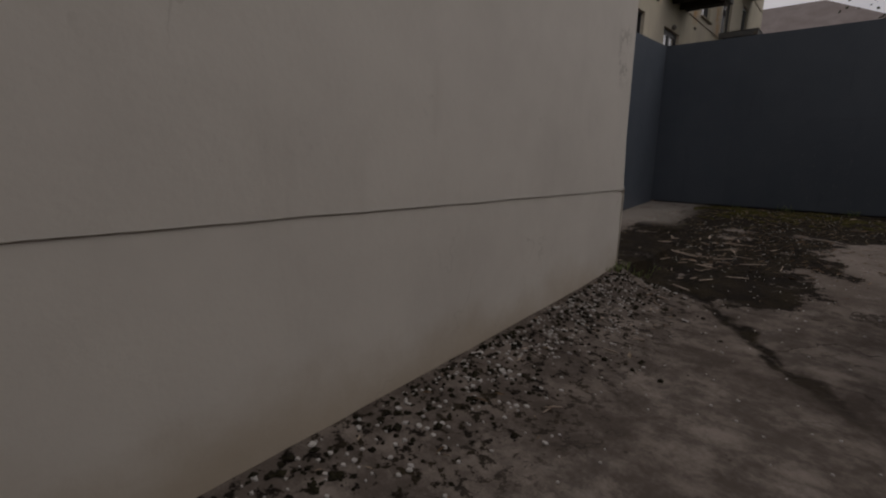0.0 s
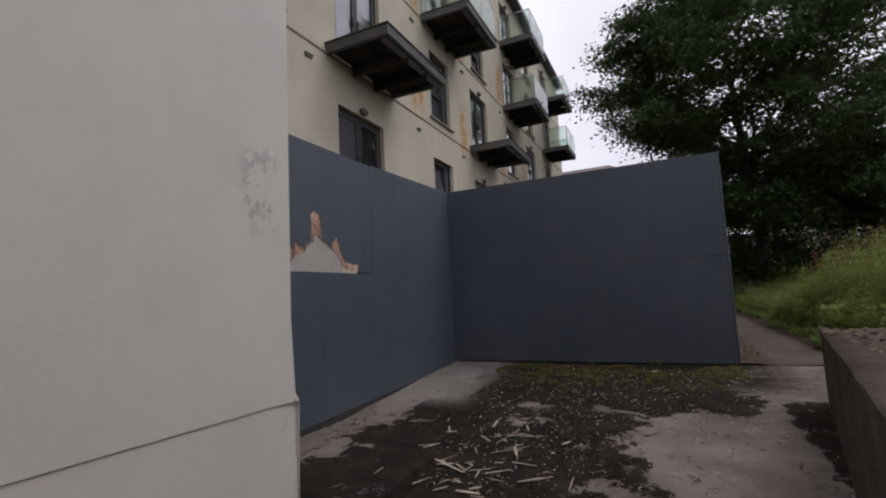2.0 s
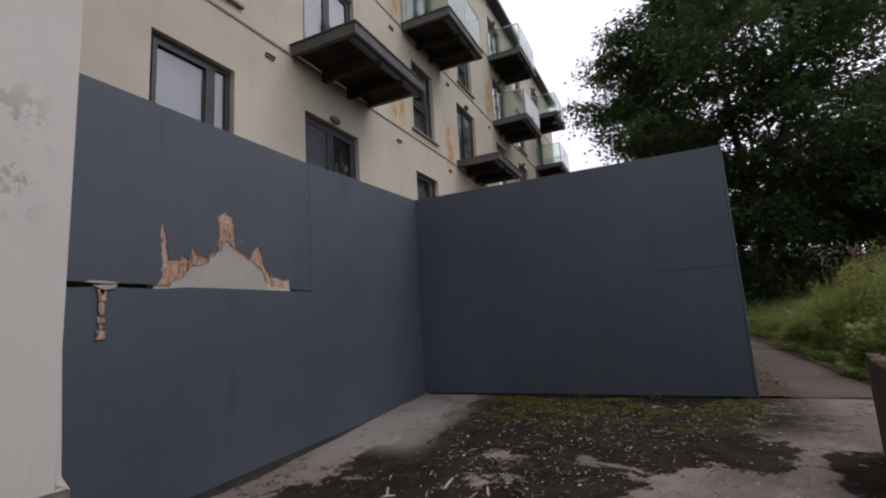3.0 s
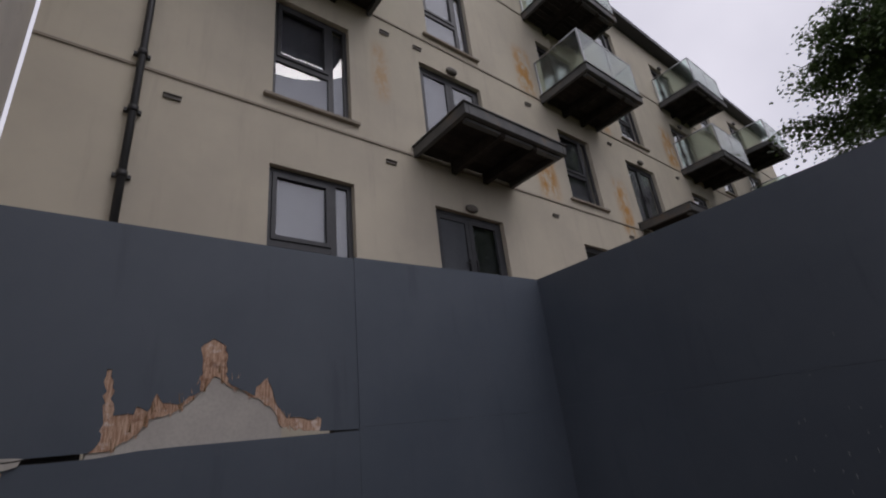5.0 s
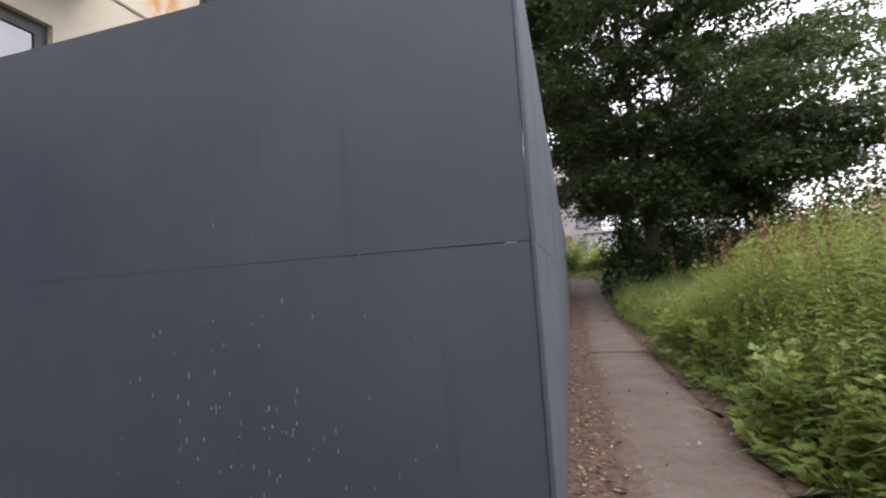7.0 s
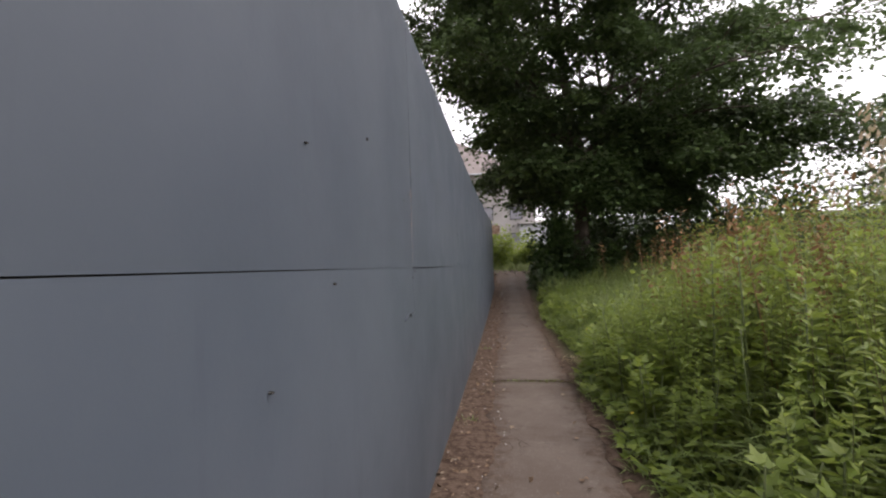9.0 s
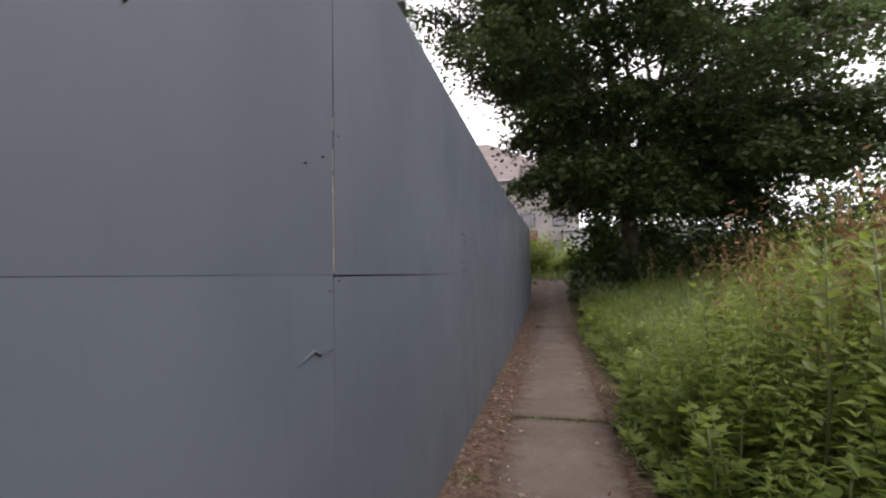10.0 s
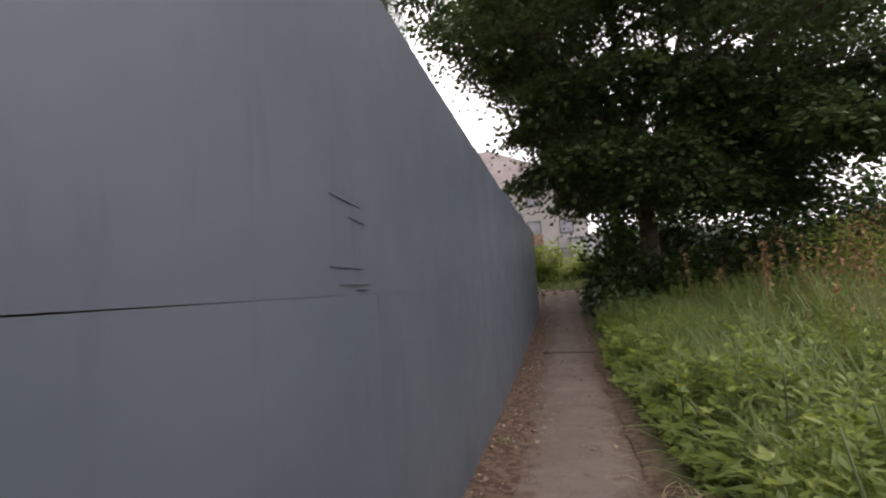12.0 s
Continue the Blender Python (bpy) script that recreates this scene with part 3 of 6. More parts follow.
def jagged(points, rough, seed):
    """Walks along the corner points and breaks the line up between them."""
    rng = random.Random(seed)
    out = []
    for (a, b), (c, d) in zip(points, points[1:]):
        n = max(1, int(math.hypot(c - a, d - b) / 0.025))
        for i in range(n):
            k = i / n
            out.append((a + (c - a) * k + rng.uniform(-rough, rough) * (i > 0), b + (d - b) * k + rng.uniform(-rough, rough) * (i > 0)))
    out.append(points[-1])
    return out


def notched(name, outline, x_front, x_back, y0, y1, z0, z1, material, parent):
    """An upright sheet facing +x whose lower edge is eaten away along the outline."""
    low = [(y0, z0)] + outline + [(y1, z0)]
    loop = low + [(y1, z1), (y0, z1)]
    bm = bmesh.new()
    f = bm.faces.new([bm.verts.new((x_front, y, z)) for y, z in loop])
    ext = bmesh.ops.extrude_face_region(bm, geom=[f])
    for v in ext["geom"]:
        if isinstance(v, bmesh.types.BMVert):
            v.co.x = x_back
    bmesh.ops.recalc_face_normals(bm, faces=bm.faces)
    bmesh.ops.triangulate(bm, faces=[q for q in bm.faces if len(q.verts) > 4])
    return part(name, bm, material, parent)


def make_hoarding():
    x1 = -3.49
    # side with the broken sheet
    a = tagged(empty("hoarding"), "dark blue-grey painted plywood hoarding with a splintered hole", "fence", "hoarding round the site")
    spikes = [(-3.43, 1.19), (-3.39, 1.24), (-3.405, 1.57), (-3.385, 1.57), (-3.355, 1.35), (-3.27, 1.35), (-3.26, 1.39), (-3.21, 1.36), (-3.18, 1.45),
              (-3.15, 1.40), (-3.08, 1.39), (-2.98, 1.45), (-2.985, 1.70), (-2.93, 1.74), (-2.86, 1.70), (-2.84, 1.50), (-2.69, 1.42), (-2.685, 1.47), (-2.62, 1.52),
              (-2.60, 1.47), (-2.57, 1.38), (-2.50, 1.285), (-2.29, 1.275), (-2.30, 1.20)]
    peak = [(-3.36, 1.19), (-3.26, 1.25), (-3.20, 1.325), (-3.07, 1.365), (-2.98, 1.45), (-2.91, 1.53), (-2.83, 1.475), (-2.72, 1.42), (-2.60, 1.36), (-2.54, 1.25), (-2.40, 1.21)]
    notched("panel", jagged(spikes, 0.009, 1), x1, x1 - 0.004, -4.43, -2.031, 1.192, 2.362, BOARD, a)
    notched("torn_ply", jagged(peak, 0.015, 2), x1 - 0.0045, x1 - 0.010, -4.43, -2.034, 1.192, 2.360, RAW_PLY, a)
    sheet("panel", "y", x1 + 0.001, -4.43, -2.032, lambda y: -0.045 + 0.027 * y, 1.184, a, 0.003, 2.0, lambda y: float(np.interp(y, (-4.43, -3.9, -3.75, -3.45, -3.2), (0.036, 0.030, 0.016, 0.024, 0.0))))
    sheet("panel", "y", x1 + 0.0005, -2.0305, -0.001, lambda y: -0.045 + 0.027 * y, 1.2035, a, 0.003, 3.0, lambda y: 0.0008)
    sheet("panel", "y", x1, -2.027, -0.001, 1.204, 2.44, a, 0.003, 4.0, lambda y: -0.033 * y)
    # rail added behind the seam so that no light shows through
    block("rail", (x1 - T - 0.06, x1 - T - 0.003, -2.2, -0.12, 1.12, 1.29), TIMBER, a)
    # added behind the open gap left of the hole to keep it dark
    block("rail", (x1 - T - 0.06, x1 - T - 0.03, -4.42, -3.455, 1.05, 1.30), TIMBER, a)
    # dark strip added to close the gap under the boards
    block("base_rail", (x1 - T - 0.05, x1 - 0.006, -4.42, -0.03, -0.26, -0.05), TIMBER, a)
    shard_rng = random.Random(44)
    for i in range(54):
        y = shard_rng.uniform(-3.36, -2.45)
        z = float(np.interp(y, [q[0] for q in peak], [q[1] for q in peak])) + shard_rng.uniform(-0.01, 0.05)
        w, h, lean = shard_rng.uniform(0.004, 0.014), shard_rng.uniform(0.02, 0.09), shard_rng.uniform(-0.02, 0.02)
        bm = bmesh.new()
        vs = [bm.verts.new(v) for v in ((x1 - 0.0035, y, z - 0.01), (x1 - 0.0035, y + w, z - 0.012), (x1 - 0.002 + shard_rng.uniform(0, 0.008), y + w * 0.6 + lean, z + h), (x1 - 0.012, y + w * 0.5, z - 0.01))]
        for q in ((0, 1, 2), (1, 3, 2), (3, 0, 2), (0, 3, 1)):
            bm.faces.new([vs[k] for k in q])
        part("shard", bm, RAW_PLY if i % 3 else PLY_EDGE, a)
    # tear in the lower sheet
    bm = bmesh.new()
    rng = random.Random(8)
    for z0, z1, w in ((1.085, 1.15, 0.045), (1.12, 1.165, 0.02), (1.01, 1.085, 0.018), (0.965, 1.0, 0.035), (0.93, 0.962, 0.016), (0.875, 0.925, 0.045)):
        pts = jagged([(-3.735 - w / 2, z0), (-3.735 - w * 0.6, z1), (-3.735 + w * 0.5, z1 - 0.01), (-3.735 + w / 2, z0 + 0.005)], 0.013, rng.randint(0, 99))
        f = bm.faces.new([bm.verts.new((x1 + 0.0085, y + rng.uniform(-0.003, 0.003), z)) for y, z in pts])
        r = bmesh.ops.extrude_face_region(bm, geom=[f])
        for v in r["geom"]:
            if isinstance(v, bmesh.types.BMVert):
                v.co.x += 0.003
    part("torn_ply", bm, RAW_PLY, a, "torn bare plywood streak")
    bm = bmesh.new()
    for k, flake in enumerate(([(-3.83, 1.187), (-3.80, 1.198), (-3.70, 1.196), (-3.65, 1.188), (-3.72, 1.183)], [(-3.79, 1.172), (-3.66, 1.181), (-3.67, 1.160), (-3.725, 1.148)])):
        f = bm.faces.new([bm.verts.new((x1 + 0.010 + 0.02 * (1.19 - z), y, z)) for y, z in jagged(flake, 0.004, 60 + k)])
        for v in bmesh.ops.extrude_face_region(bm, geom=[f])["geom"]:
            if isinstance(v, bmesh.types.BMVert):
                v.co.x += 0.004
    part("splinter", bm, PALE_BLOCK, a, "white torn paint flake")
    for y in (-4.2, -2.03, -0.06):
        block("post", (x1 - T - 0.10, x1 - T - 0.002, y - 0.04, y + 0.04, -0.1, 2.30), TIMBER, a)
    # the side across
    b = tagged(empty("hoarding"), "dark blue-grey painted plywood hoarding across the yard, chipped near its end", "fence", "hoarding round the site")
    sheet("panel", "x", 0.0, -3.515, -2.4404, 0.0, 1.2295, b, 0.002, 5.0)
    sheet("panel", "x", 0.0, -3.515, -2.4404, 1.230, 2.44, b, 0.002, 6.0)
    sheet("panel", "x", 0.0, -2.44, -0.020, 0.0, 1.2295, b, 0.003, 7.0, lambda x: float(np.interp(x, (-2.2, -1.0, -0.7, 0.0), (0.0, 0.0008, 0.002, 0.004))))
    sheet("panel", "x", -0.001, -2.44, -0.020, 1.230, 2.44, b, 0.003, 8.0)
    # unseen rail that stops light coming through this seam
    block("rail", (-3.4, -0.12, T + 0.004, T + 0.05, 1.15, 1.31), TIMBER, b)
    for x in (-3.40, -2.44, -1.25):
        block("post", (x - 0.04, x + 0.04, T + 0.006, T + 0.1, -0.1, 2.36), TIMBER, b)
    block("base_rail", (-3.4, -0.12, T + 0.004, T + 0.05, -0.06, 0.05), TIMBER, b)
    # the corner strip and the long side beside the path
    c = tagged(empty("hoarding"), "long blue-grey painted plywood hoarding beside the footpath", "fence", "hoarding round the site")
    block("corner_batten", (-0.018, 0.002, -0.006, 0.042, -0.02, 2.445), BOARD, c, 0.003)
    y, k = 0.045, 0
    while y < 17.0:
        y2 = 2.437 if k == 0 else min(y + 2.437, 17.1)
        z = max(0.0, rise(y + 1.2))
        gap = (lambda v: float(np.interp(v, (0.05, 1.3, 1.6), (0.002, 0.002, 0.0)))) if k == 0 else (lambda v: float(np.interp(v, (2.44, 3.4, 4.3), (0.006, 0.004, 0.0)))) if k == 1 else None
        sheet("panel", "y", 0.0, y, y2, z - 0.01, z + 1.2185, c, 0.006, 20.0 + k, gap)
        sheet("panel", "y", 0.001, y, y2, z + 1.219, z + 2.44, c, 0.006, 40.0 + k)
        block("post", (-T - 0.11, -T - 0.008, y2 - 0.05, y2 + 0.05, -0.1, z + 2.3), TIMBER, c)
        # added to block the sky behind each sheet's seam
        block("rail", (-T - 0.06, -T - 0.009, y + 0.06, y2 - 0.06, z + 1.13, z + 1.30), TIMBER, c)
        y, k = y2 + (0.004 if k == 0 else 0.0008), k + 1
    for z0, z1 in ((1.225, 1.30), (1.31, 1.52), (1.535, 1.60), (1.66, 1.70)):
        block("bare_ply_edge", (-0.012, 0.0005, 2.4372, 2.4404, z0, z1), RAW_PLY, c)
    block("bare_ply_edge", (0.004, 0.27, 17.115, 17.14, 2.34, 2.66), RAW_PLY, c, label="bare orange plywood offcut")
    # the blockwork behind the hole
    tagged(block("wall_behind", (-3.62, -3.5015, -3.44, -2.53, -0.1, 1.75), PALE_BLOCK), "pale blockwork wall behind the broken board", "wall", kind="structure")


def scratches():
    """Nail heads, scuffs and chips in the boards."""
    random.seed(12)
    for y, z, w, h in ((1.23, 1.51, 0.035, 0.012), (1.72, 1.65, 0.012, 0.03), (1.39, 1.18, 0.018, 0.018), (1.05, 0.99, 0.035, 0.012), (2.27, 1.52, 0.03, 0.010), (2.37, 1.56, 0.035, 0.008), (2.47, 1.65, 0.01, 0.01), (2.47, 1.20, 0.01, 0.01), (2.41, 1.17, 0.008, 0.008)):
        bm = bmesh.new()
        w, h = w * 0.42, h * 0.42
        ring = [bm.verts.new((0.0068, y + w * 0.5 * math.cos(k) * random.uniform(0.6, 1.2), z + h * 0.5 * math.sin(k) * random.uniform(0.6, 1.2))) for k in [math.pi * 2 * i / 9 for i in range(9)]]
        mid = bm.verts.new((0.0055, y, z))
        rim = [bm.verts.new((-0.002, v.co.y, v.co.z)) for v in ring]
        for i in range(9):
            bm.faces.new((mid, ring[i], ring[(i + 1) % 9]))
            bm.faces.new((ring[(i + 1) % 9], ring[i], rim[i], rim[(i + 1) % 9]))
        yield "nail_hole", bm, TIMBER
    # a raised split in the lower sheet
    bm = bmesh.new()
    tube(bm, [(0.002, 2.22, 0.985), (0.004, 2.27, 1.0), (0.005, 2.31, 1.012), (0.004, 2.35, 0.995), (0.003, 2.43, 1.005)], [0.002, 0.004, 0.005, 0.004, 0.003], 5)
    yield "split", bm, BOARD
    # ripples of old tape under the paint
    for y, z, w, tilt in ((4.64, 1.515, 0.22, 0.006), (4.72, 1.462, 0.13, 0.004), (4.64, 1.305, 0.24, 0.0), (4.69, 1.252, 0.22, 0.0), (4.75, 1.236, 0.12, 0.0)):
        bm = bmesh.new()
        tube(bm, [(0.003, y - w / 2, z + tilt), (0.006, y, z), (0.003, y + w / 2, z - tilt)], [0.0014, 0.0028, 0.0014], 5)
        yield "tape_ridge", bm, BOARD


make_hoarding()


# ---- the apartment building behind the hoarding ----
F = -6.27
FLOORS = (2.84, 5.90, 8.82, 11.72)
ROOF = 14.62
LENGTH = (-4.44, 25.0)


def openings():
    """Windows and doors of the facade: kind, y0, y1, z0, z1, blind."""
    out = []
    for shift in (0.0, 7.15, 14.4, 21.6):
        for z0, z1 in ((2.90, 4.85), (6.02, 8.05)):
            out.append(("window", -1.78 + shift, -0.48 + shift, z0, z1, True))
    for shift in (0.0, 7.42, 14.8):
        out.append(("door", 1.09 + shift, 2.76 + shift, 2.84, 4.85, shift > 0))
        out.append(("door", 1.07 + shift, 2.73 + shift, 5.94, 8.10, True))
        out.append(("window", 1.38 + shift, 2.68 + shift, 8.96, 10.98, True))
        out.append(("window", 1.38 + shift, 2.68 + shift, 11.88, 13.85, True))
    for shift in (-7.3, 0.0, 7.4, 14.6):
        if shift < -1:
            out.append(("door", 5.35 + shift, 7.0 + shift, 8.86, 10.98, True))
            out.append(("door", 5.35 + shift, 7.0 + shift, 11.76, 13.85, True))
        else:
            out.append(("door", 5.3 + shift, 6.95 + shift, 8.86, 10.98, True))
            out.append(("door", 5.3 + shift, 6.95 + shift, 11.76, 13.85, True))
    return out


def facade_mesh(holes, depth):
    ys = sorted({LENGTH[0], LENGTH[1], *(h[1] for h in holes), *(h[2] for h in holes)})
    zs = sorted({-0.3, ROOF, *(h[3] for h in holes), *(h[4] for h in holes)})
    bm = bmesh.new()
    for x in (F, F - depth):
        for y0, y1 in zip(ys, ys[1:]):
            for z0, z1 in zip(zs, zs[1:]):
                cy, cz = (y0 + y1) / 2, (z0 + z1) / 2
                if any(h[1] < cy < h[2] and h[3] < cz < h[4] for h in holes):
                    continue
                bm.faces.new([bm.verts.new((x, y, z)) for y, z in ((y0, z0), (y1, z0), (y1, z1), (y0, z1))])
    for _, y0, y1, z0, z1, _ in holes:
        loop = ((y0, z0), (y1, z0), (y1, z1), (y0, z1))
        for (a, b), (c, d) in zip(loop, loop[1:] + loop[:1]):
            bm.faces.new([bm.verts.new(v) for v in ((F, a, b), (F, c, d), (F - depth, c, d), (F - depth, a, b))])
    bmesh.ops.remove_doubles(bm, verts=bm.verts, dist=0.0005)
    return bm


def bars(bm, x0, x1, y0, y1, z0, z1, w):
    box(bm, x0, x1, y0, y0 + w, z0, z1)
    box(bm, x0, x1, y1 - w, y1, z0, z1)
    box(bm, x0, x1, y0 + w, y1 - w, z0, z0 + w)
    box(bm, x0, x1, y0 + w, y1 - w, z1 - w, z1)


def make_window(parent, y0, y1, z0, z1, blind):
    bm = bmesh.new()
    xi, xo = F - 0.17, F - 0.10
    bars(bm, xi, xo, y0, y1, z0, z1, 0.07)
    my = y0 + (y1 - y0) * 0.76
    box(bm, xi, xo, my - 0.045, my + 0.045, z0 + 0.07, z1 - 0.07)
    mz = z0 + (z1 - z0) * 0.41
    box(bm, xi + 0.005, xo - 0.005, y0 + 0.07, my - 0.045, mz - 0.045, mz + 0.045)
    w = part("window", bm, ANTHRACITE, parent, "dark grey framed window with a pale blind")
    bm = bmesh.new()
    bars(bm, xi + 0.02, xo + 0.018, y0 + 0.078, my - 0.053, mz + 0.053, z1 - 0.078, 0.062)
    part("sash", bm, ANTHRACITE, w)
    for a, b, c, d in ((y0 + 0.07, my - 0.045, z0 + 0.07, mz - 0.045), (y0 + 0.07, my - 0.045, mz + 0.045, z1 - 0.07), (my + 0.045, y1 - 0.07, z0 + 0.07, z1 - 0.07)):
        pane(w, a, b, c, d)
    if blind:
        block("blind", (F - 0.225, F - 0.215, y0 + 0.01, y1 - 0.01, z0 + 0.01, z1 - 0.01), BLIND, w)
    block("sill", (F - 0.10, F + 0.075, y0 - 0.13, y1 + 0.13, z0 - 0.062, z0 - 0.002), SILL, w, 0.008)


def pane(parent, y0, y1, z0, z1):
    g = block("pane", (F - 0.142, F - 0.130, y0, y1, z0, z1), GLASS, parent)
    g.visible_shadow = False


def make_door(parent, y0, y1, z0, z1, blind):
    xi, xo = F - 0.17, F - 0.10
    bm = bmesh.new()
    bars(bm, xi, xo, y0, y1, z0, z1, 0.06)
    my = (y0 + y1) / 2
    door = part("door", bm, ANTHRACITE, parent, "dark grey double balcony door")
    solid = not blind
    for i, (a, b) in enumerate(((y0 + 0.062, my - 0.003), (my + 0.003, y1 - 0.062))):
        bm = bmesh.new()
        bars(bm, xi + 0.012, xo - 0.006, a, b, z0 + 0.062, z1 - 0.062, 0.095)
        part("door_leaf", bm, ANTHRACITE, door)
        if solid and i == 0:
            block("door_panel", (F - 0.150, F - 0.128, a + 0.095, b - 0.095, z0 + 0.157, z1 - 0.157), DOOR_GREY, door)
        else:
            pane(door, a + 0.095, b - 0.095, z0 + 0.157, z1 - 0.157)
            if solid:
                block("lining", (F - 0.215, F - 0.205, a + 0.02, b - 0.02, z0 + 0.08, z1 - 0.08), DOOR_GREY, door)
    for s in (-1, 1):
        bm = bmesh.new()
        ya, yb = sorted((my + s * 0.07, my + s * 0.10))
        box(bm, F - 0.105, F - 0.075, ya, yb, z0 + 0.92, z0 + 1.14, 0.004)
        ya, yb = sorted((my + s * 0.07, my + s * 0.20))
        box(bm, F - 0.085, F - 0.070, ya, yb, z0 + 1.04, z0 + 1.065, 0.004)
        part("handle", bm, PLASTIC, door)
    if blind:
        block("blind", (F - 0.225, F - 0.215, y0 + 0.01, y1 - 0.01, z0 + 0.01, z1 - 0.01), BLIND, door)
    # bulkhead lamp over the door
    bm = bmesh.new()
    bmesh.ops.create_uvsphere(bm, u_segments=12, v_segments=8, radius=0.11)
    for v in bm.verts:
        v.co = Vector((v.co.x * 0.6 + F + 0.045, v.co.y * 1.35 + my, v.co.z * 0.75 + z1 + 0.10))
    part("lamp", bm, VENT, door, "dirty bulkhead lamp over the door")


def make_balcony(parent, y0, y1, z, guarded):
    """A steel-framed balcony: edge channels, soffit boards, joists, glass guard."""
    x1 = -4.84
    bm = bmesh.new()
    h, t = 0.20, 0.09
    for a in ((F + 0.002, x1, y0, y0 + t), (F + 0.002, x1, y1 - t, y1), (x1 - t, x1, y0 + t, y1 - t)):
        box(bm, *a, z - h, z, 0.008)
        box(bm, a[0], a[1] + (0.025 if a[1] == x1 else 0), a[2] - 0.025, a[3] + 0.025, z + 0.001, z + 0.022)
    b = part("balcony", bm, STEEL, parent, "dark steel balcony with boarded underside")
    n = 9
    for i in range(n):
        xa = F + 0.01 + (x1 - t - F - 0.02) * i / n
        xb = F + 0.01 + (x1 - t - F - 0.02) * (i + 1) / n
        block("soffit_board", (xa + 0.004, xb - 0.004, y0 + t + 0.003, y1 - t - 0.003, z - 0.085, z - 0.06), DECK_UNDER, b)
    for f in (0.36, 0.68):
        ym = y0 + (y1 - y0) * f
        block("joist", (F + 0.004, x1 - t - 0.003, ym - 0.05, ym + 0.05, z - 0.30, z - 0.088), DECK_UNDER, b)
    block("fascia", (x1 - t - 0.10, x1 - t - 0.004, y0 + t + 0.004, y1 - t - 0.004, z - 0.26, z - 0.205), STEEL, b, 0.005)
    if not guarded:
        return
    top = z + 1.10
    ym = (y0 + y1) / 2
    for dims in ((x1 - 0.045, x1 - 0.030, y0 + 0.06, ym - 0.03, z + 0.08, top - 0.03), (x1 - 0.045, x1 - 0.030, ym + 0.03, y1 - 0.06, z + 0.08, top - 0.03),
                 (F + 0.10, x1 - 0.07, y0 + 0.030, y0 + 0.045, z + 0.08, top - 0.03), (F + 0.10, x1 - 0.07, y1 - 0.045, y1 - 0.030, z + 0.08, top - 0.03)):
        g = block("glass_panel", dims, GUARD, b)
        g.visible_shadow = False
    for xx, yy in ((x1 - 0.04, y0 + 0.04), (x1 - 0.04, ym), (x1 - 0.04, y1 - 0.04), (F + 0.05, y0 + 0.04), (F + 0.05, y1 - 0.04)):
        block("post", (xx - 0.018, xx + 0.018, yy - 0.018, yy + 0.018, z + 0.024, top), BRIGHT_STEEL, b, 0.004)
    bm = bmesh.new()
    tube(bm, [(F + 0.03, y0 + 0.04, top), (x1 - 0.04, y0 + 0.04, top), (x1 - 0.04, y1 - 0.04, top), (F + 0.03, y1 - 0.04, top)], [0.022] * 4, 8)
    part("handrail", bm, BRIGHT_STEEL, b)


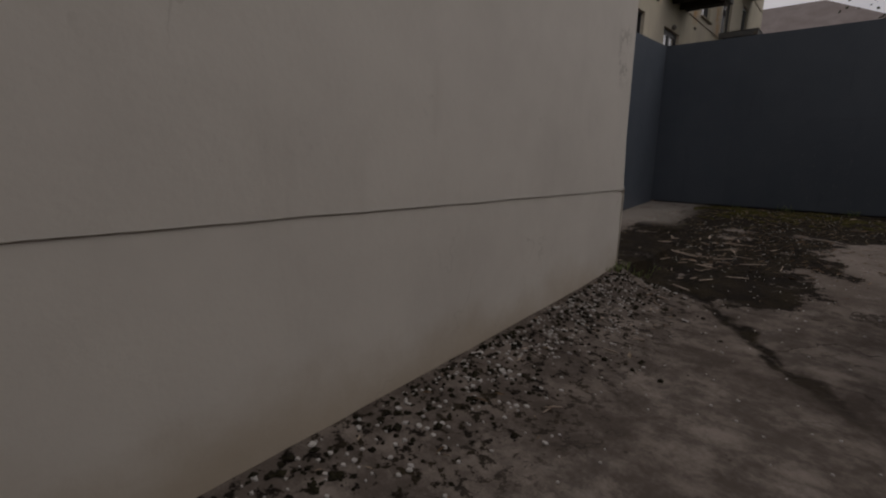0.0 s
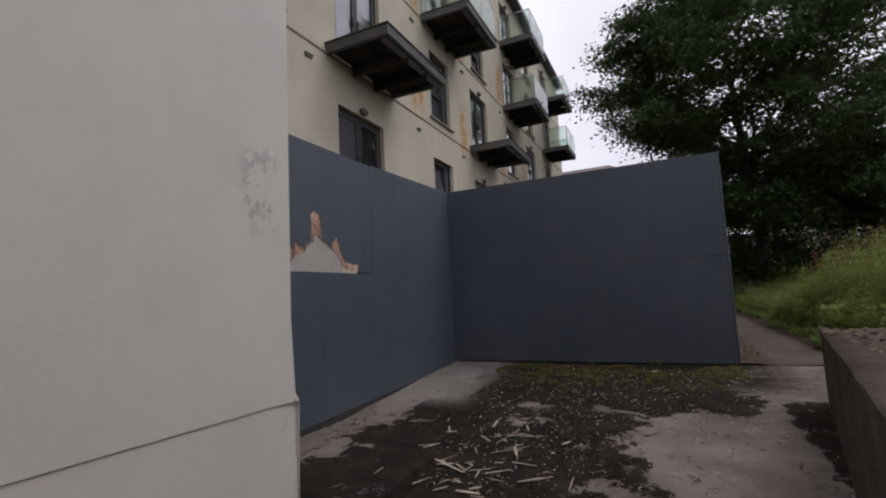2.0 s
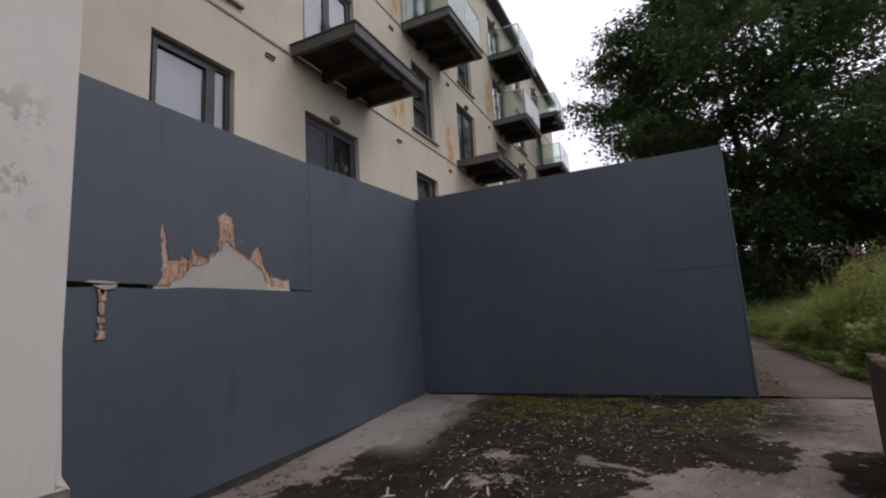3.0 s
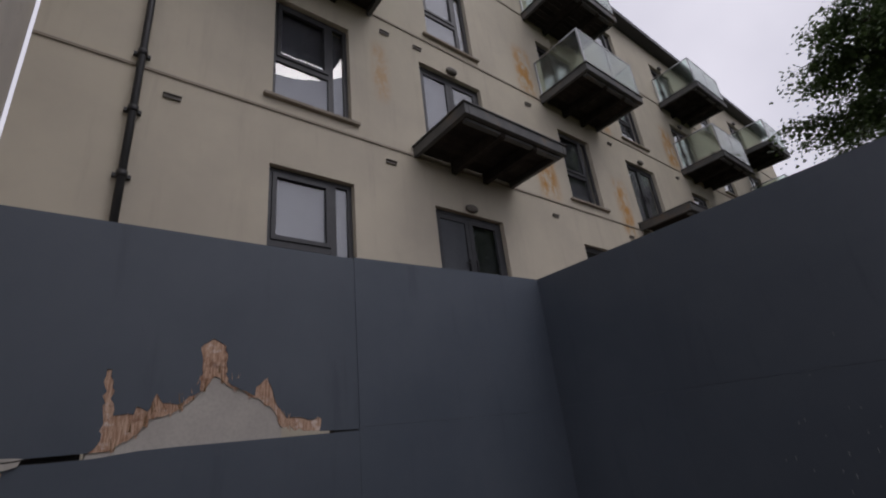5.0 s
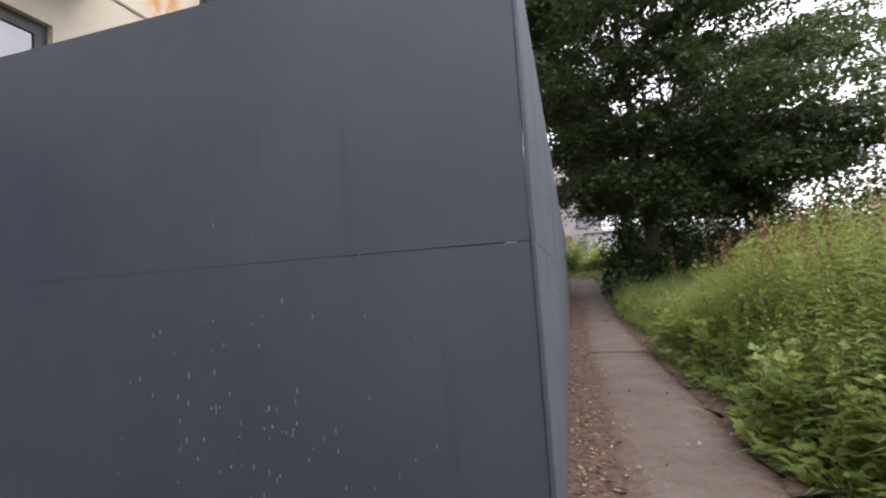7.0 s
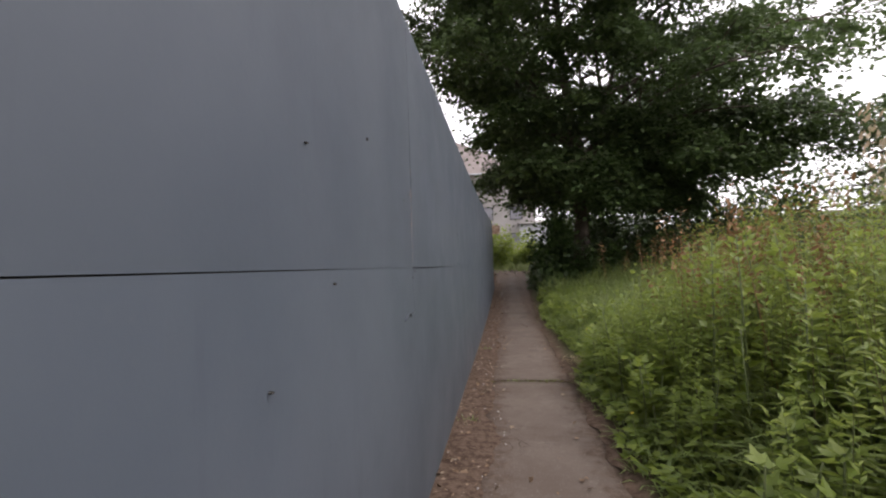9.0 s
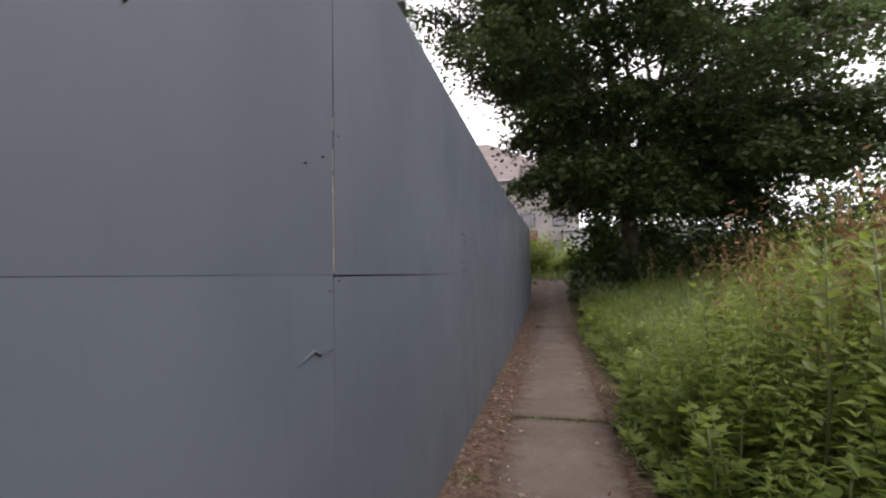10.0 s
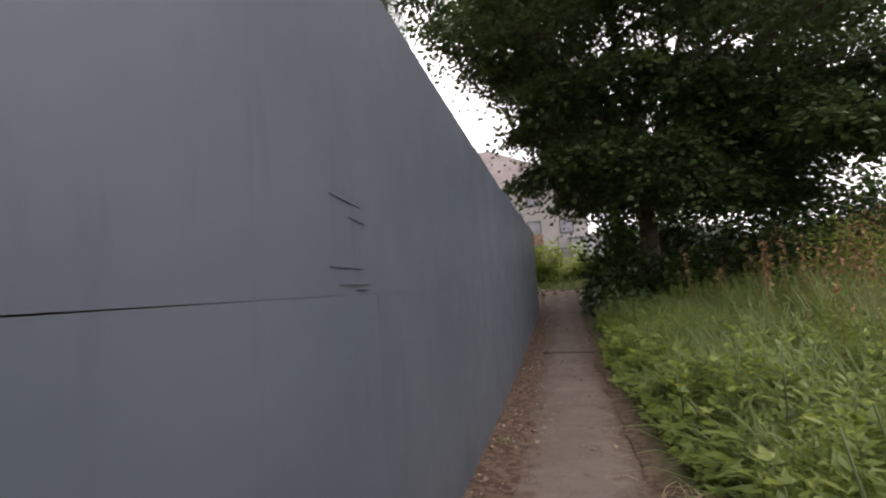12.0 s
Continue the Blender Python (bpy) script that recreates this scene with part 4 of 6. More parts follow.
def make_building():
    bld = tagged(empty("apartment_building"), "cream rendered four-storey apartment block, stained, with steel balconies", "building")
    holes = openings()
    part("wall", facade_mesh(holes, 0.30), CREAM, bld)
    y0, y1 = LENGTH
    block("wall", (-16.0, F - 0.301, y1 - 0.3, y1, -0.3, ROOF), CREAM, bld)
    block("wall", (-16.0, F - 0.301, y0, y0 + 0.3, -0.3, ROOF), CREAM, bld)
    block("wall", (-16.3, -16.0, y0, y1, -0.3, ROOF), CREAM, bld)
    block("room_wall", (F - 3.2, F - 3.1, y0 + 0.31, y1 - 0.31, 0.0, ROOF - 0.02), ROOM, bld)
    for z in FLOORS:
        block("floor", (F - 3.09, F - 0.301, y0 + 0.31, y1 - 0.31, z - 0.25, z), ROOM, bld)
    for z in (5.75, 8.74, 11.66):
        bm = bmesh.new()
        box(bm, F + 0.001, F + 0.022, y0 + 0.005, y1 - 0.005, z - 0.018, z + 0.018)
        part("string_course", bm, SILL, bld, "thin weathered horizontal bead")
    bm = bmesh.new()
    box(bm, -16.6, F + 0.42, y0 - 0.2, y1 + 0.3, ROOF, ROOF + 0.20, 0.01)
    part("roof_edge", bm, PLASTIC, bld, "dark overhanging eaves and gutter")
    bm = bmesh.new()
    vs = [bm.verts.new(v) for v in ((F + 0.40, y0 - 0.2, ROOF + 0.2), (F + 0.40, y1 + 0.3, ROOF + 0.2), (-11.3, y1 + 0.3, ROOF + 2.1), (-11.3, y0 - 0.2, ROOF + 2.1), (-16.5, y0 - 0.2, ROOF + 0.2), (-16.5, y1 + 0.3, ROOF + 0.2))]
    for q in ((0, 1, 2, 3), (3, 2, 5, 4), (0, 3, 4), (1, 5, 2), (0, 4, 5, 1)):
        bm.faces.new([vs[i] for i in q])
    part("roof", bm, SLATE, bld)
    for kind, a, b, c, d, blind in holes:
        (make_window if kind == "window" else make_door)(bld, a, b, c, d, blind)
    for y in (0.72, 8.2, 15.6):
        make_balcony(bld, y, y + 2.51, 5.92, False)
    for y in (-2.45, 4.92, 12.35, 19.35):
        make_balcony(bld, y, y + 2.45, 8.84, True)
        make_balcony(bld, y, y + 2.45, 11.72, True)
    for y, z in ((-3.03, 5.42), (0.23, 5.45), (0.28, 8.38), (1.05, 8.40), (4.5, 5.36), (4.34, 8.36), (7.6, 5.4), (7.8, 8.38), (11.9, 5.4), (11.8, 8.36)):
        bm = bmesh.new()
        box(bm, F + 0.001, F + 0.03, y - 0.10, y + 0.10, z - 0.028, z + 0.025, 0.006)
        box(bm, F + 0.012, F + 0.05, y - 0.105, y + 0.105, z + 0.026, z + 0.036)
        part("vent", bm, VENT, bld, "small weathered wall vent")
    bm = bmesh.new()
    tube(bm, [(F + 0.09, -3.41, -0.2), (F + 0.09, -3.41, 14.6)], [0.042, 0.042], 12)
    pipe = part("downpipe", bm, PLASTIC, bld, "black plastic downpipe")
    for z in (1.5, 3.2, 4.15, 5.04, 5.9, 7.6, 9.3, 11.0, 12.7):
        bm = bmesh.new()
        tube(bm, [(F + 0.09, -3.41, z - 0.04), (F + 0.09, -3.41, z + 0.04)], [0.055, 0.055], 12)
        box(bm, F + 0.002, F + 0.06, -3.50, -3.32, z - 0.02, z + 0.02)
        part("bracket", bm, PLASTIC, pipe)


make_building()


# ---- the low concrete wall at the start of the path ----
def make_low_wall():
    bm = bmesh.new()
    n, m = 40, 10
    top = []
    for i in range(n + 1):
        y = -1.48 - 4.0 * i / n
        xl = 0.40 - 0.185 * (-1.48 - y) + 0.012 * noise.noise((y * 3, 0, 7))
        row = []
        for j in range(m + 1):
            x = xl + 1.5 * j / m
            row.append(bm.verts.new((x, y + 0.015 * noise.noise((x * 4, 0, 2)), 0.50 + 0.022 * noise.noise((x * 3, y * 3, 0)) + 0.012 * noise.noise((x * 11, y * 11, 0)))))
        top.append(row)
    for a, b in zip(top, top[1:]):
        for j in range(m):
            bm.faces.new((a[j], b[j], b[j + 1], a[j + 1])).smooth = True

    def skirt(line):
        base = [bm.verts.new((v.co.x, v.co.y, rise(v.co.y) - 0.15)) for v in line]
        shoulder = [bm.verts.new((v.co.x + 0.006 * noise.noise(v.co * 9), v.co.y, v.co.z - 0.05)) for v in line]
        for i in range(len(line) - 1):
            bm.faces.new((line[i], line[i + 1], shoulder[i + 1], shoulder[i]))
            bm.faces.new((shoulder[i], shoulder[i + 1], base[i + 1], base[i]))
    skirt([r[0] for r in top])
    skirt([r[-1] for r in top])
    skirt(top[0])
    skirt(top[-1])
    bmesh.ops.recalc_face_normals(bm, faces=bm.faces)
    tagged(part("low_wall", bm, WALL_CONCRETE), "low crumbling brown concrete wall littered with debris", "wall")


make_low_wall()


# ---- leaves and stems in bulk ----
def frames_of(dirs, rng):
    """For each direction, two more axes at right angles."""
    d = dirs / np.linalg.norm(dirs, axis=1, keepdims=True)
    ref = np.tile((0.0, 0.0, 1.0), (len(d), 1))
    ref[np.abs(d[:, 2]) > 0.92] = (1.0, 0.0, 0.0)
    side = np.cross(d, ref)
    side /= np.linalg.norm(side, axis=1, keepdims=True)
    return d, side, np.cross(side, d)


LANCE = ((0, 0, 0), (0.35, 0.20, 0.03), (0.35, 0, -0.02), (0.35, -0.20, 0.03), (0.7, 0.13, 0.0), (0.7, 0, -0.05), (0.7, -0.13, 0.0), (1, 0, -0.14))
SLIM = ((0, 0, 0), (0.42, 0.17, 0.02), (0.42, 0, -0.03), (0.42, -0.17, 0.02), (1, 0, -0.24))
SLIM_FACES = ((0, 2, 1), (0, 3, 2), (1, 2, 4), (2, 3, 4))
LANCE_FACES = ((0, 2, 1), (0, 3, 2), (1, 2, 5, 4), (2, 3, 6, 5), (4, 5, 7), (5, 6, 7))
PALM = ((0, 0, 0), (0.12, 0.30, 0.02), (0.42, 0.50, -0.06), (0.48, 0.22, 0.0), (1.0, 0.0, -0.10), (0.48, -0.22, 0.0), (0.42, -0.50, -0.06), (0.12, -0.30, 0.02), (0.40, 0, -0.03))
PALM_FACES = ((0, 8, 1), (1, 8, 3, 2), (3, 8, 4), (8, 5, 4), (8, 7, 6, 5), (0, 7, 8))


MAPLE_FACES = ((0, 1, 2, 3, 4), (0, 4, 5, 6, 7))
SPRAY = ((0, 0, 0), (0.28, 0.46, -0.02), (0.66, 0.30, -0.06), (1.0, 0.0, -0.12), (0.66, -0.30, -0.06), (0.28, -0.46, -0.02))
SPRAY_FACES = ((0, 1, 2, 3), (0, 3, 4, 5))


def scatter(shape, shape_faces, at, dirs, size, roll, rng):
    """Copies a small leaf to every place, as one list of vertices and faces."""
    d, s, u = frames_of(dirs, rng)
    c, k = np.cos(roll)[:, None], np.sin(roll)[:, None]
    s2, u2 = s * c + u * k, u * c - s * k
    sh = np.array(shape)
    v = at[:, None, :] + size[:, None, None] * (sh[None, :, 0:1] * d[:, None, :] + sh[None, :, 1:2] * s2[:, None, :] + sh[None, :, 2:3] * u2[:, None, :])
    n = len(sh)
    faces = [tuple(i * n + j for j in f) for i in range(len(at)) for f in shape_faces]
    return v.reshape(-1, 3), faces


def stack(parts):
    verts, faces, base = [], [], 0
    for v, f in parts:
        verts.append(np.asarray(v))
        faces.extend(tuple(i + base for i in q) for q in f)
        base += len(v)
    return np.concatenate(verts), faces


def bulk(name, parts, material, parent=None):
    v, f = stack(parts)
    return mesh_part(name, v.tolist(), f, material, parent)


# ---- the big sycamore ----
def crown_reach(ang, z):
    """How far the crown spreads from the trunk, by direction and height."""
    field = float(np.interp(z, (2.2, 4.0, 6.0, 10.0, 14.0, 17.0), (3.6, 6.4, 8.9, 8.2, 5.6, 1.4)))
    path = float(np.interp(z, (2.2, 3.5, 6.0, 10.0, 14.0, 17.0), (1.9, 2.9, 4.1, 5.7, 4.3, 1.0)))
    mid = float(np.interp(z, (2.2, 4.0, 6.0, 10.0, 14.0, 17.0), (2.8, 4.4, 5.8, 6.4, 5.0, 1.2)))
    c = math.cos(ang)
    return mid + (max(c, 0) ** 1.4) * (field - mid) + (max(-c, 0) ** 1.4) * (path - mid)


LEADERS = (((0.0, 0.0, -0.2), (0.03, 0.02, 2.2), (-0.08, 0.05, 4.4), (-0.35, 0.1, 7.5), (-0.5, 0.2, 11.0), (-0.4, 0.2, 15.6)),
           ((0.0, 0.03, 3.0), (0.35, -0.1, 4.4), (1.0, -0.3, 6.4), (1.9, -0.2, 9.5), (2.4, 0.0, 13.6)),
           ((-0.05, 0.05, 4.2), (-0.6, 0.3, 5.8), (-1.5, 0.5, 8.4), (-2.1, 0.6, 12.2)),
           ((0.02, 0.0, 3.6), (0.2, 0.8, 5.0), (0.5, 1.7, 7.5), (0.6, 2.2, 11.5)))


def make_sycamore(at, seed, label):
    rng = np.random.default_rng(seed)
    rnd = random.Random(seed)
    tree = tagged(empty("tree", at), label, "tree")
    bm = bmesh.new()
    for i, line in enumerate(LEADERS):
        n = len(line)
        r0 = 0.29 if i == 0 else 0.15
        tube(bm, [Vector(q) for q in line], [max(0.03, r0 * (1.35 if i == 0 and k == 0 else 1.0 - 0.85 * k / (n - 1))) for k in range(n)], 12 if i == 0 else 8)
    part("trunk", bm, BARK, tree)
    bm = bmesh.new()
    spots, axes_out = [], []
    n_limb, n_low = 84, 26
    for i in range(n_limb + n_low):
        f = (i + 0.5) / n_limb if i < n_limb else 0.03 + 0.10 * (i - n_limb) / n_low
        zs = 2.5 + 11.0 * f ** 0.85
        ang = i * 2.39996 + rnd.uniform(-0.35, 0.35) if i < n_limb else -1.7 + 3.4 * ((i * 0.618) % 1)
        best = max((k for k in range(4) if LEADERS[k][0][2] + 0.1 < zs < LEADERS[k][-1][2]), key=lambda k: math.cos(ang) * np.interp(zs, [q[2] for q in LEADERS[k]], [q[0] for q in LEADERS[k]]) + math.sin(ang) * np.interp(zs, [q[2] for q in LEADERS[k]], [q[1] for q in LEADERS[k]]) + rnd.uniform(0, 0.6))
        zz = [q[2] for q in LEADERS[best]]
        p0 = Vector((float(np.interp(zs, zz, [q[0] for q in LEADERS[best]])), float(np.interp(zs, zz, [q[1] for q in LEADERS[best]])), zs))
        zt = zs + rnd.uniform(-0.4, 0.5) + (0.2 + 2.6 * f if i < n_limb else rnd.uniform(-0.5, 1.0))
        reach = crown_reach(ang, zt) * rnd.choice((0.62, 0.8, 0.9, 1.0, 1.07)) * rnd.uniform(0.95, 1.05)
        p2 = Vector((math.cos(ang) * reach, math.sin(ang) * reach, zt))
        span = (p2 - p0).length
        p1 = p0.lerp(p2, 0.5) + Vector((rnd.uniform(-0.06, 0.06) * span, rnd.uniform(-0.06, 0.06) * span, (0.20 - 0.10 * f) * span))
        limb = [p0 * (1 - k) ** 2 + p1 * 2 * k * (1 - k) + p2 * k * k + Vector((0.10 * noise.noise((i, k * 5, 1)), 0.10 * noise.noise((i, k * 5, 2)), 0.10 * noise.noise((i, k * 5, 3)))) for k in np.linspace(0, 1, 9)]
        tube(bm, limb, [max(0.012, 0.085 * (1 - 0.5 * f) * (1 - 0.88 * k)) for k in np.linspace(0, 1, 9)], 6, False)
        n_side = 12
        for b in range(n_side):
            k = 0.24 + 0.76 * (b + rnd.random() * 0.7) / n_side
            at8 = min(7.999, k * 8)
            p = limb[int(at8)].lerp(limb[int(at8) + 1], at8 % 1)
            fwd = (limb[int(at8) + 1] - limb[int(at8)]).normalized()
            left = Vector((-fwd.y, fwd.x, 0)).normalized()
            s = 1 if b % 2 else -1
            d = (fwd * rnd.uniform(0.5, 1.1) + left * s * rnd.uniform(0.5, 1.0) + Vector((0, 0, rnd.uniform(-0.10, 0.42)))).normalized()
            ln = span * rnd.uniform(0.20, 0.34) * (1.2 - 0.55 * k)
            q = p + d * ln - Vector((0, 0, 0.10 * ln))
            tube(bm, [p, p.lerp(q, 0.5) + Vector((0, 0, 0.07 * ln)), q], [0.026, 0.017, 0.008], 4, False)
            for w in (0.45, 0.75, 1.0):
                c = p.lerp(q, w)
                turn = rnd.choice((-1, 1)) * rnd.uniform(0.3, 1.1) if w < 1 else 0.0
                e = c + (Vector((d.x * math.cos(turn) - d.y * math.sin(turn), d.x * math.sin(turn) + d.y * math.cos(turn), d.z)) * rnd.uniform(0.25, 0.65))
                e.z -= rnd.uniform(0.0, 0.22)
                tube(bm, [c, e], [0.008, 0.004], 3, False)
                spots.append(tuple(c.lerp(e, 0.75)))
                axes_out.append(tuple((e - c).normalized()))
    part("limb_work", bm, BARK, tree)
    c, ax = np.array(spots), np.array(axes_out)
    keep = np.array([noise.noise((q[0] * 0.75, q[1] * 0.75, q[2] * 0.95)) > -0.33 for q in c])
    c, ax = c[keep], ax[keep]
    n_leaf = rng.integers(46, 122, len(c))
    pos = np.repeat(c, n_leaf, axis=0)
    ax = np.repeat(ax, n_leaf, axis=0)
    wide = np.repeat(rng.uniform(0.17, 0.40, len(c)), n_leaf)[:, None]
    off = rng.normal(0, 1, pos.shape) * wide * np.array((1.0, 1.0, 0.42))
    off[:, 2] -= 0.32 * (off[:, 0] ** 2 + off[:, 1] ** 2) / wide[:, 0]
    pos = pos + off
    d = off / (np.linalg.norm(off, axis=1, keepdims=True) + 0.05) + 0.5 * ax + rng.normal(0, 0.32, pos.shape)
    d[:, 2] = -0.30 + rng.normal(0, 0.28, len(pos))
    size = 0.146 * rng.uniform(0.55, 1.2, len(pos))
    bulk("crown", [scatter(SPRAY, SPRAY_FACES, pos, d, size, rng.normal(0, 0.55, len(pos)), rng)], TREE_LEAF, tree)
    return tree


# ---- smaller trees and shrubs ----
def make_tree(at, height, spread, seed, leaf, clumps, per, leaf_size, low=2.6, label="", trunk_r=0.27, flat=0.28):
    rng = np.random.default_rng(seed)
    rnd = random.Random(seed)
    tree = tagged(empty("tree", at), label, "tree")
    bm = bmesh.new()
    pts = [Vector((0.12 * math.sin(z * 0.5), 0.1 * math.cos(z * 0.7), z)) for z in np.linspace(-0.2, height * 0.85, 14)]
    rad = [max(0.03, trunk_r * (1.5 if i == 0 else 1.1 - 0.95 * i / 13)) for i in range(14)]
    tube(bm, pts, rad, 12)
    tips = []
    n_limb = 42
    for i in range(n_limb):
        f = i / (n_limb - 1)
        z = low + (height * 0.82 - low) * f
        ang = i * 2.4 + rnd.uniform(-0.4, 0.4)
        reach = spread * (0.55 + 0.45 * math.sin(math.pi * min(1.0, 0.30 + 0.72 * f))) * (1.0 - 0.55 * max(0, f - 0.55) / 0.45) * rnd.uniform(0.85, 1.1)
        climb = reach * (0.10 + 0.6 * f)
        droop = reach * (0.30 if f < 0.5 else 0.1)
        limb = []
        for k in np.linspace(0, 1, 8):
            limb.append(Vector((math.cos(ang + 0.25 * k) * reach * k, math.sin(ang + 0.25 * k) * reach * k, z + climb * k - droop * k * k + 0.15 * noise.noise((i, k * 4, seed)))))
        r0 = trunk_r * 0.42 * (1 - 0.6 * f)
        tube(bm, limb, [max(0.012, r0 * (1 - 0.9 * k)) for k in np.linspace(0, 1, 8)], 6)
        for b in range(10):
            inner = 0.16 if f < 0.35 else 0.12
            k = min(1.0, inner + (1 - inner) * (b + rnd.random()) / 10)
            p = limb[min(6, int(k * 7))].lerp(limb[min(7, int(k * 7) + 1)], k * 7 % 1 if k < 1 else 1)
            a2 = ang + rnd.choice((-1, 1)) * rnd.uniform(0.5, 1.3)
            ln = reach * rnd.uniform(0.14, 0.34)
            q = p + Vector((math.cos(a2) * ln, math.sin(a2) * ln, rnd.uniform(-0.3, 0.35) * ln - 0.1))
            tube(bm, [p, p.lerp(q, 0.5) + Vector((0, 0, 0.05 * ln)), q], [0.028, 0.018, 0.008], 4, False)
            tips += [(p.lerp(q, w)) for w in (0.35, 0.7, 1.0)]
        tips += [limb[6], limb[7]]
    part("trunk", bm, BARK, tree)
    centres = np.array([tuple(tips[rnd.randrange(len(tips))]) for _ in range(clumps)])
    centres += rng.normal(0, (0.24, 0.24, 0.12), centres.shape)
    pos = np.repeat(centres, per, axis=0) + rng.normal(0, 1, (clumps * per, 3)) * np.array((0.29, 0.29, 0.29 * flat * 1.6))
    out = pos - np.repeat(centres, per, axis=0)
    out[:, 2] = -0.22 * np.abs(rng.normal(1, 0.6, len(pos))) * 0.6
    out[:, :2] += rng.normal(0, 0.18, (len(pos), 2))
    size = leaf_size * rng.uniform(0.6, 1.2, len(pos))
    bulk("crown", [scatter(PALM[:8], MAPLE_FACES, pos, out, size, rng.normal(0, 0.5, len(pos)), rng)], leaf, tree)
    return tree


make_sycamore((3.2, 17.7, bank(3.2, 17.7)), 4, "large dark green sycamore overhanging the footpath")


def make_shrub(at, size, seed, leaf, count, leaf_size, label, shape=SPRAY, shape_faces=SPRAY_FACES, name="shrub"):
    rng = np.random.default_rng(seed)
    rnd = random.Random(seed)
    shrub = tagged(empty(name, at), label, "shrub")
    bm = bmesh.new()
    ends = []
    for i in range(16):
        a, k = i * 2.4, rnd.uniform(0.35, 1.0)
        e = Vector((math.cos(a) * size[0] * k, math.sin(a) * size[1] * k, size[2] * rnd.uniform(0.35, 1.0) * (1.15 - 0.5 * k)))
        tube(bm, [(0, 0, -0.05), (e.x * 0.4, e.y * 0.4, e.z * 0.6), tuple(e)], [0.025, 0.015, 0.006], 4, False)
        ends += [e, e * 0.7, Vector((e.x * 0.85, e.y * 0.85, e.z * 0.5)), Vector((e.x, e.y, e.z * 0.2))]
    part("branch", bm, BARK, shrub)
    c = np.array([tuple(ends[rnd.randrange(len(ends))]) for _ in range(count // 20)])
    pos = np.repeat(c, 20, axis=0) + rng.normal(0, 1, (len(c) * 20, 3)) * np.array((size[0] * 0.16, size[1] * 0.16, size[2] * 0.11))
    pos[:, 2] = np.abs(pos[:, 2])
    d = pos - np.array((0, 0, size[2] * 0.3))
    d += rng.normal(0, 0.4, d.shape)
    d[:, 2] -= 0.2
    bulk("foliage", [scatter(shape, shape_faces, pos, d, leaf_size * rng.uniform(0.6, 1.25, len(pos)), rng.normal(0, 0.6, len(pos)), rng)], leaf, shrub)
    return shrub


make_shrub((2.1, 16.4, bank(2.1, 16.4)), (0.75, 1.0, 2.7), 21, SHADE_LEAF, 7000, 0.13, "dark leafy shrub at the foot of the sycamore")
make_shrub((4.6, 19.0, bank(4.6, 19)), (1.8, 1.8, 2.6), 22, SHADE_LEAF, 7000, 0.14, "dark undergrowth shrub behind the sycamore")
make_shrub((7.4, 18.5, bank(7.4, 18.5)), (2.2, 1.8, 3.2), 23, SHADE_LEAF, 7000, 0.15, "tall green shrub beyond the weeds")
for sx, sy, sw, sh, sd in ((8.5, 24.0, 2.4, 4.2, 61), (12.0, 22.0, 2.6, 4.6, 62), (5.2, 26.5, 2.0, 3.6, 63), (15.5, 19.0, 2.4, 4.0, 64)):
    make_shrub((sx, sy, bank(sx, sy)), (sw, sw, sh), sd, SHADE_LEAF, 5200, 0.19, "dark green hedge shrub behind the sycamore")
make_shrub((5.6, 15.6, bank(5.6, 15.6)), (1.5, 1.0, 1.5), 28, SHADE_LEAF, 6000, 0.12, "low dark bramble under the sycamore")
make_shrub((3.6, 15.9, bank(3.6, 15.9)), (0.9, 0.7, 1.5), 29, SHADE_LEAF, 4000, 0.11, "dark leafy shoots at the trunk of the sycamore")
make_shrub((-0.4, 26.6, rise(26.6) - 0.06), (1.3, 1.1, 2.5), 24, NETTLE, 5000, 0.14, "sunlit green bush at the end of the path")
make_shrub((1.5, 28.0, rise(28) - 0.06), (1.3, 1.2, 2.1), 25, NETTLE, 5000, 0.15, "sunlit green bush at the end of the path")
make_shrub((6.5, 13.2, bank(6.5, 13.2)), (1.8, 1.5, 2.0), 26, NETTLE, 6000, 0.11, "green bramble bush among tall weeds", LANCE, LANCE_FACES)
make_shrub((9.0, 10.5, bank(9, 10.5)), (2.0, 1.8, 2.2), 27, WILLOW, 6000, 0.12, "pale green bush beyond the weeds", LANCE, LANCE_FACES)


# ---- weeds ----
def stalks(base, top, radius):
    """Thin three-sided stems from base to top, bent a little."""
    n = len(base)
    mid = (base + top) / 2
    v = np.zeros((n, 7, 3))
    for k in range(3):
        off = radius[:, None] * np.array((math.cos(k * 2.094), math.sin(k * 2.094), 0))
        v[:, k] = base + off
        v[:, 3 + k] = mid + off * 0.7
    v[:, 6] = top
    fs = ((0, 1, 4, 3), (1, 2, 5, 4), (2, 0, 3, 5), (3, 4, 6), (4, 5, 6), (5, 3, 6))
    return v.reshape(-1, 3), [tuple(i * 7 + j for j in f) for i in range(n) for f in fs]


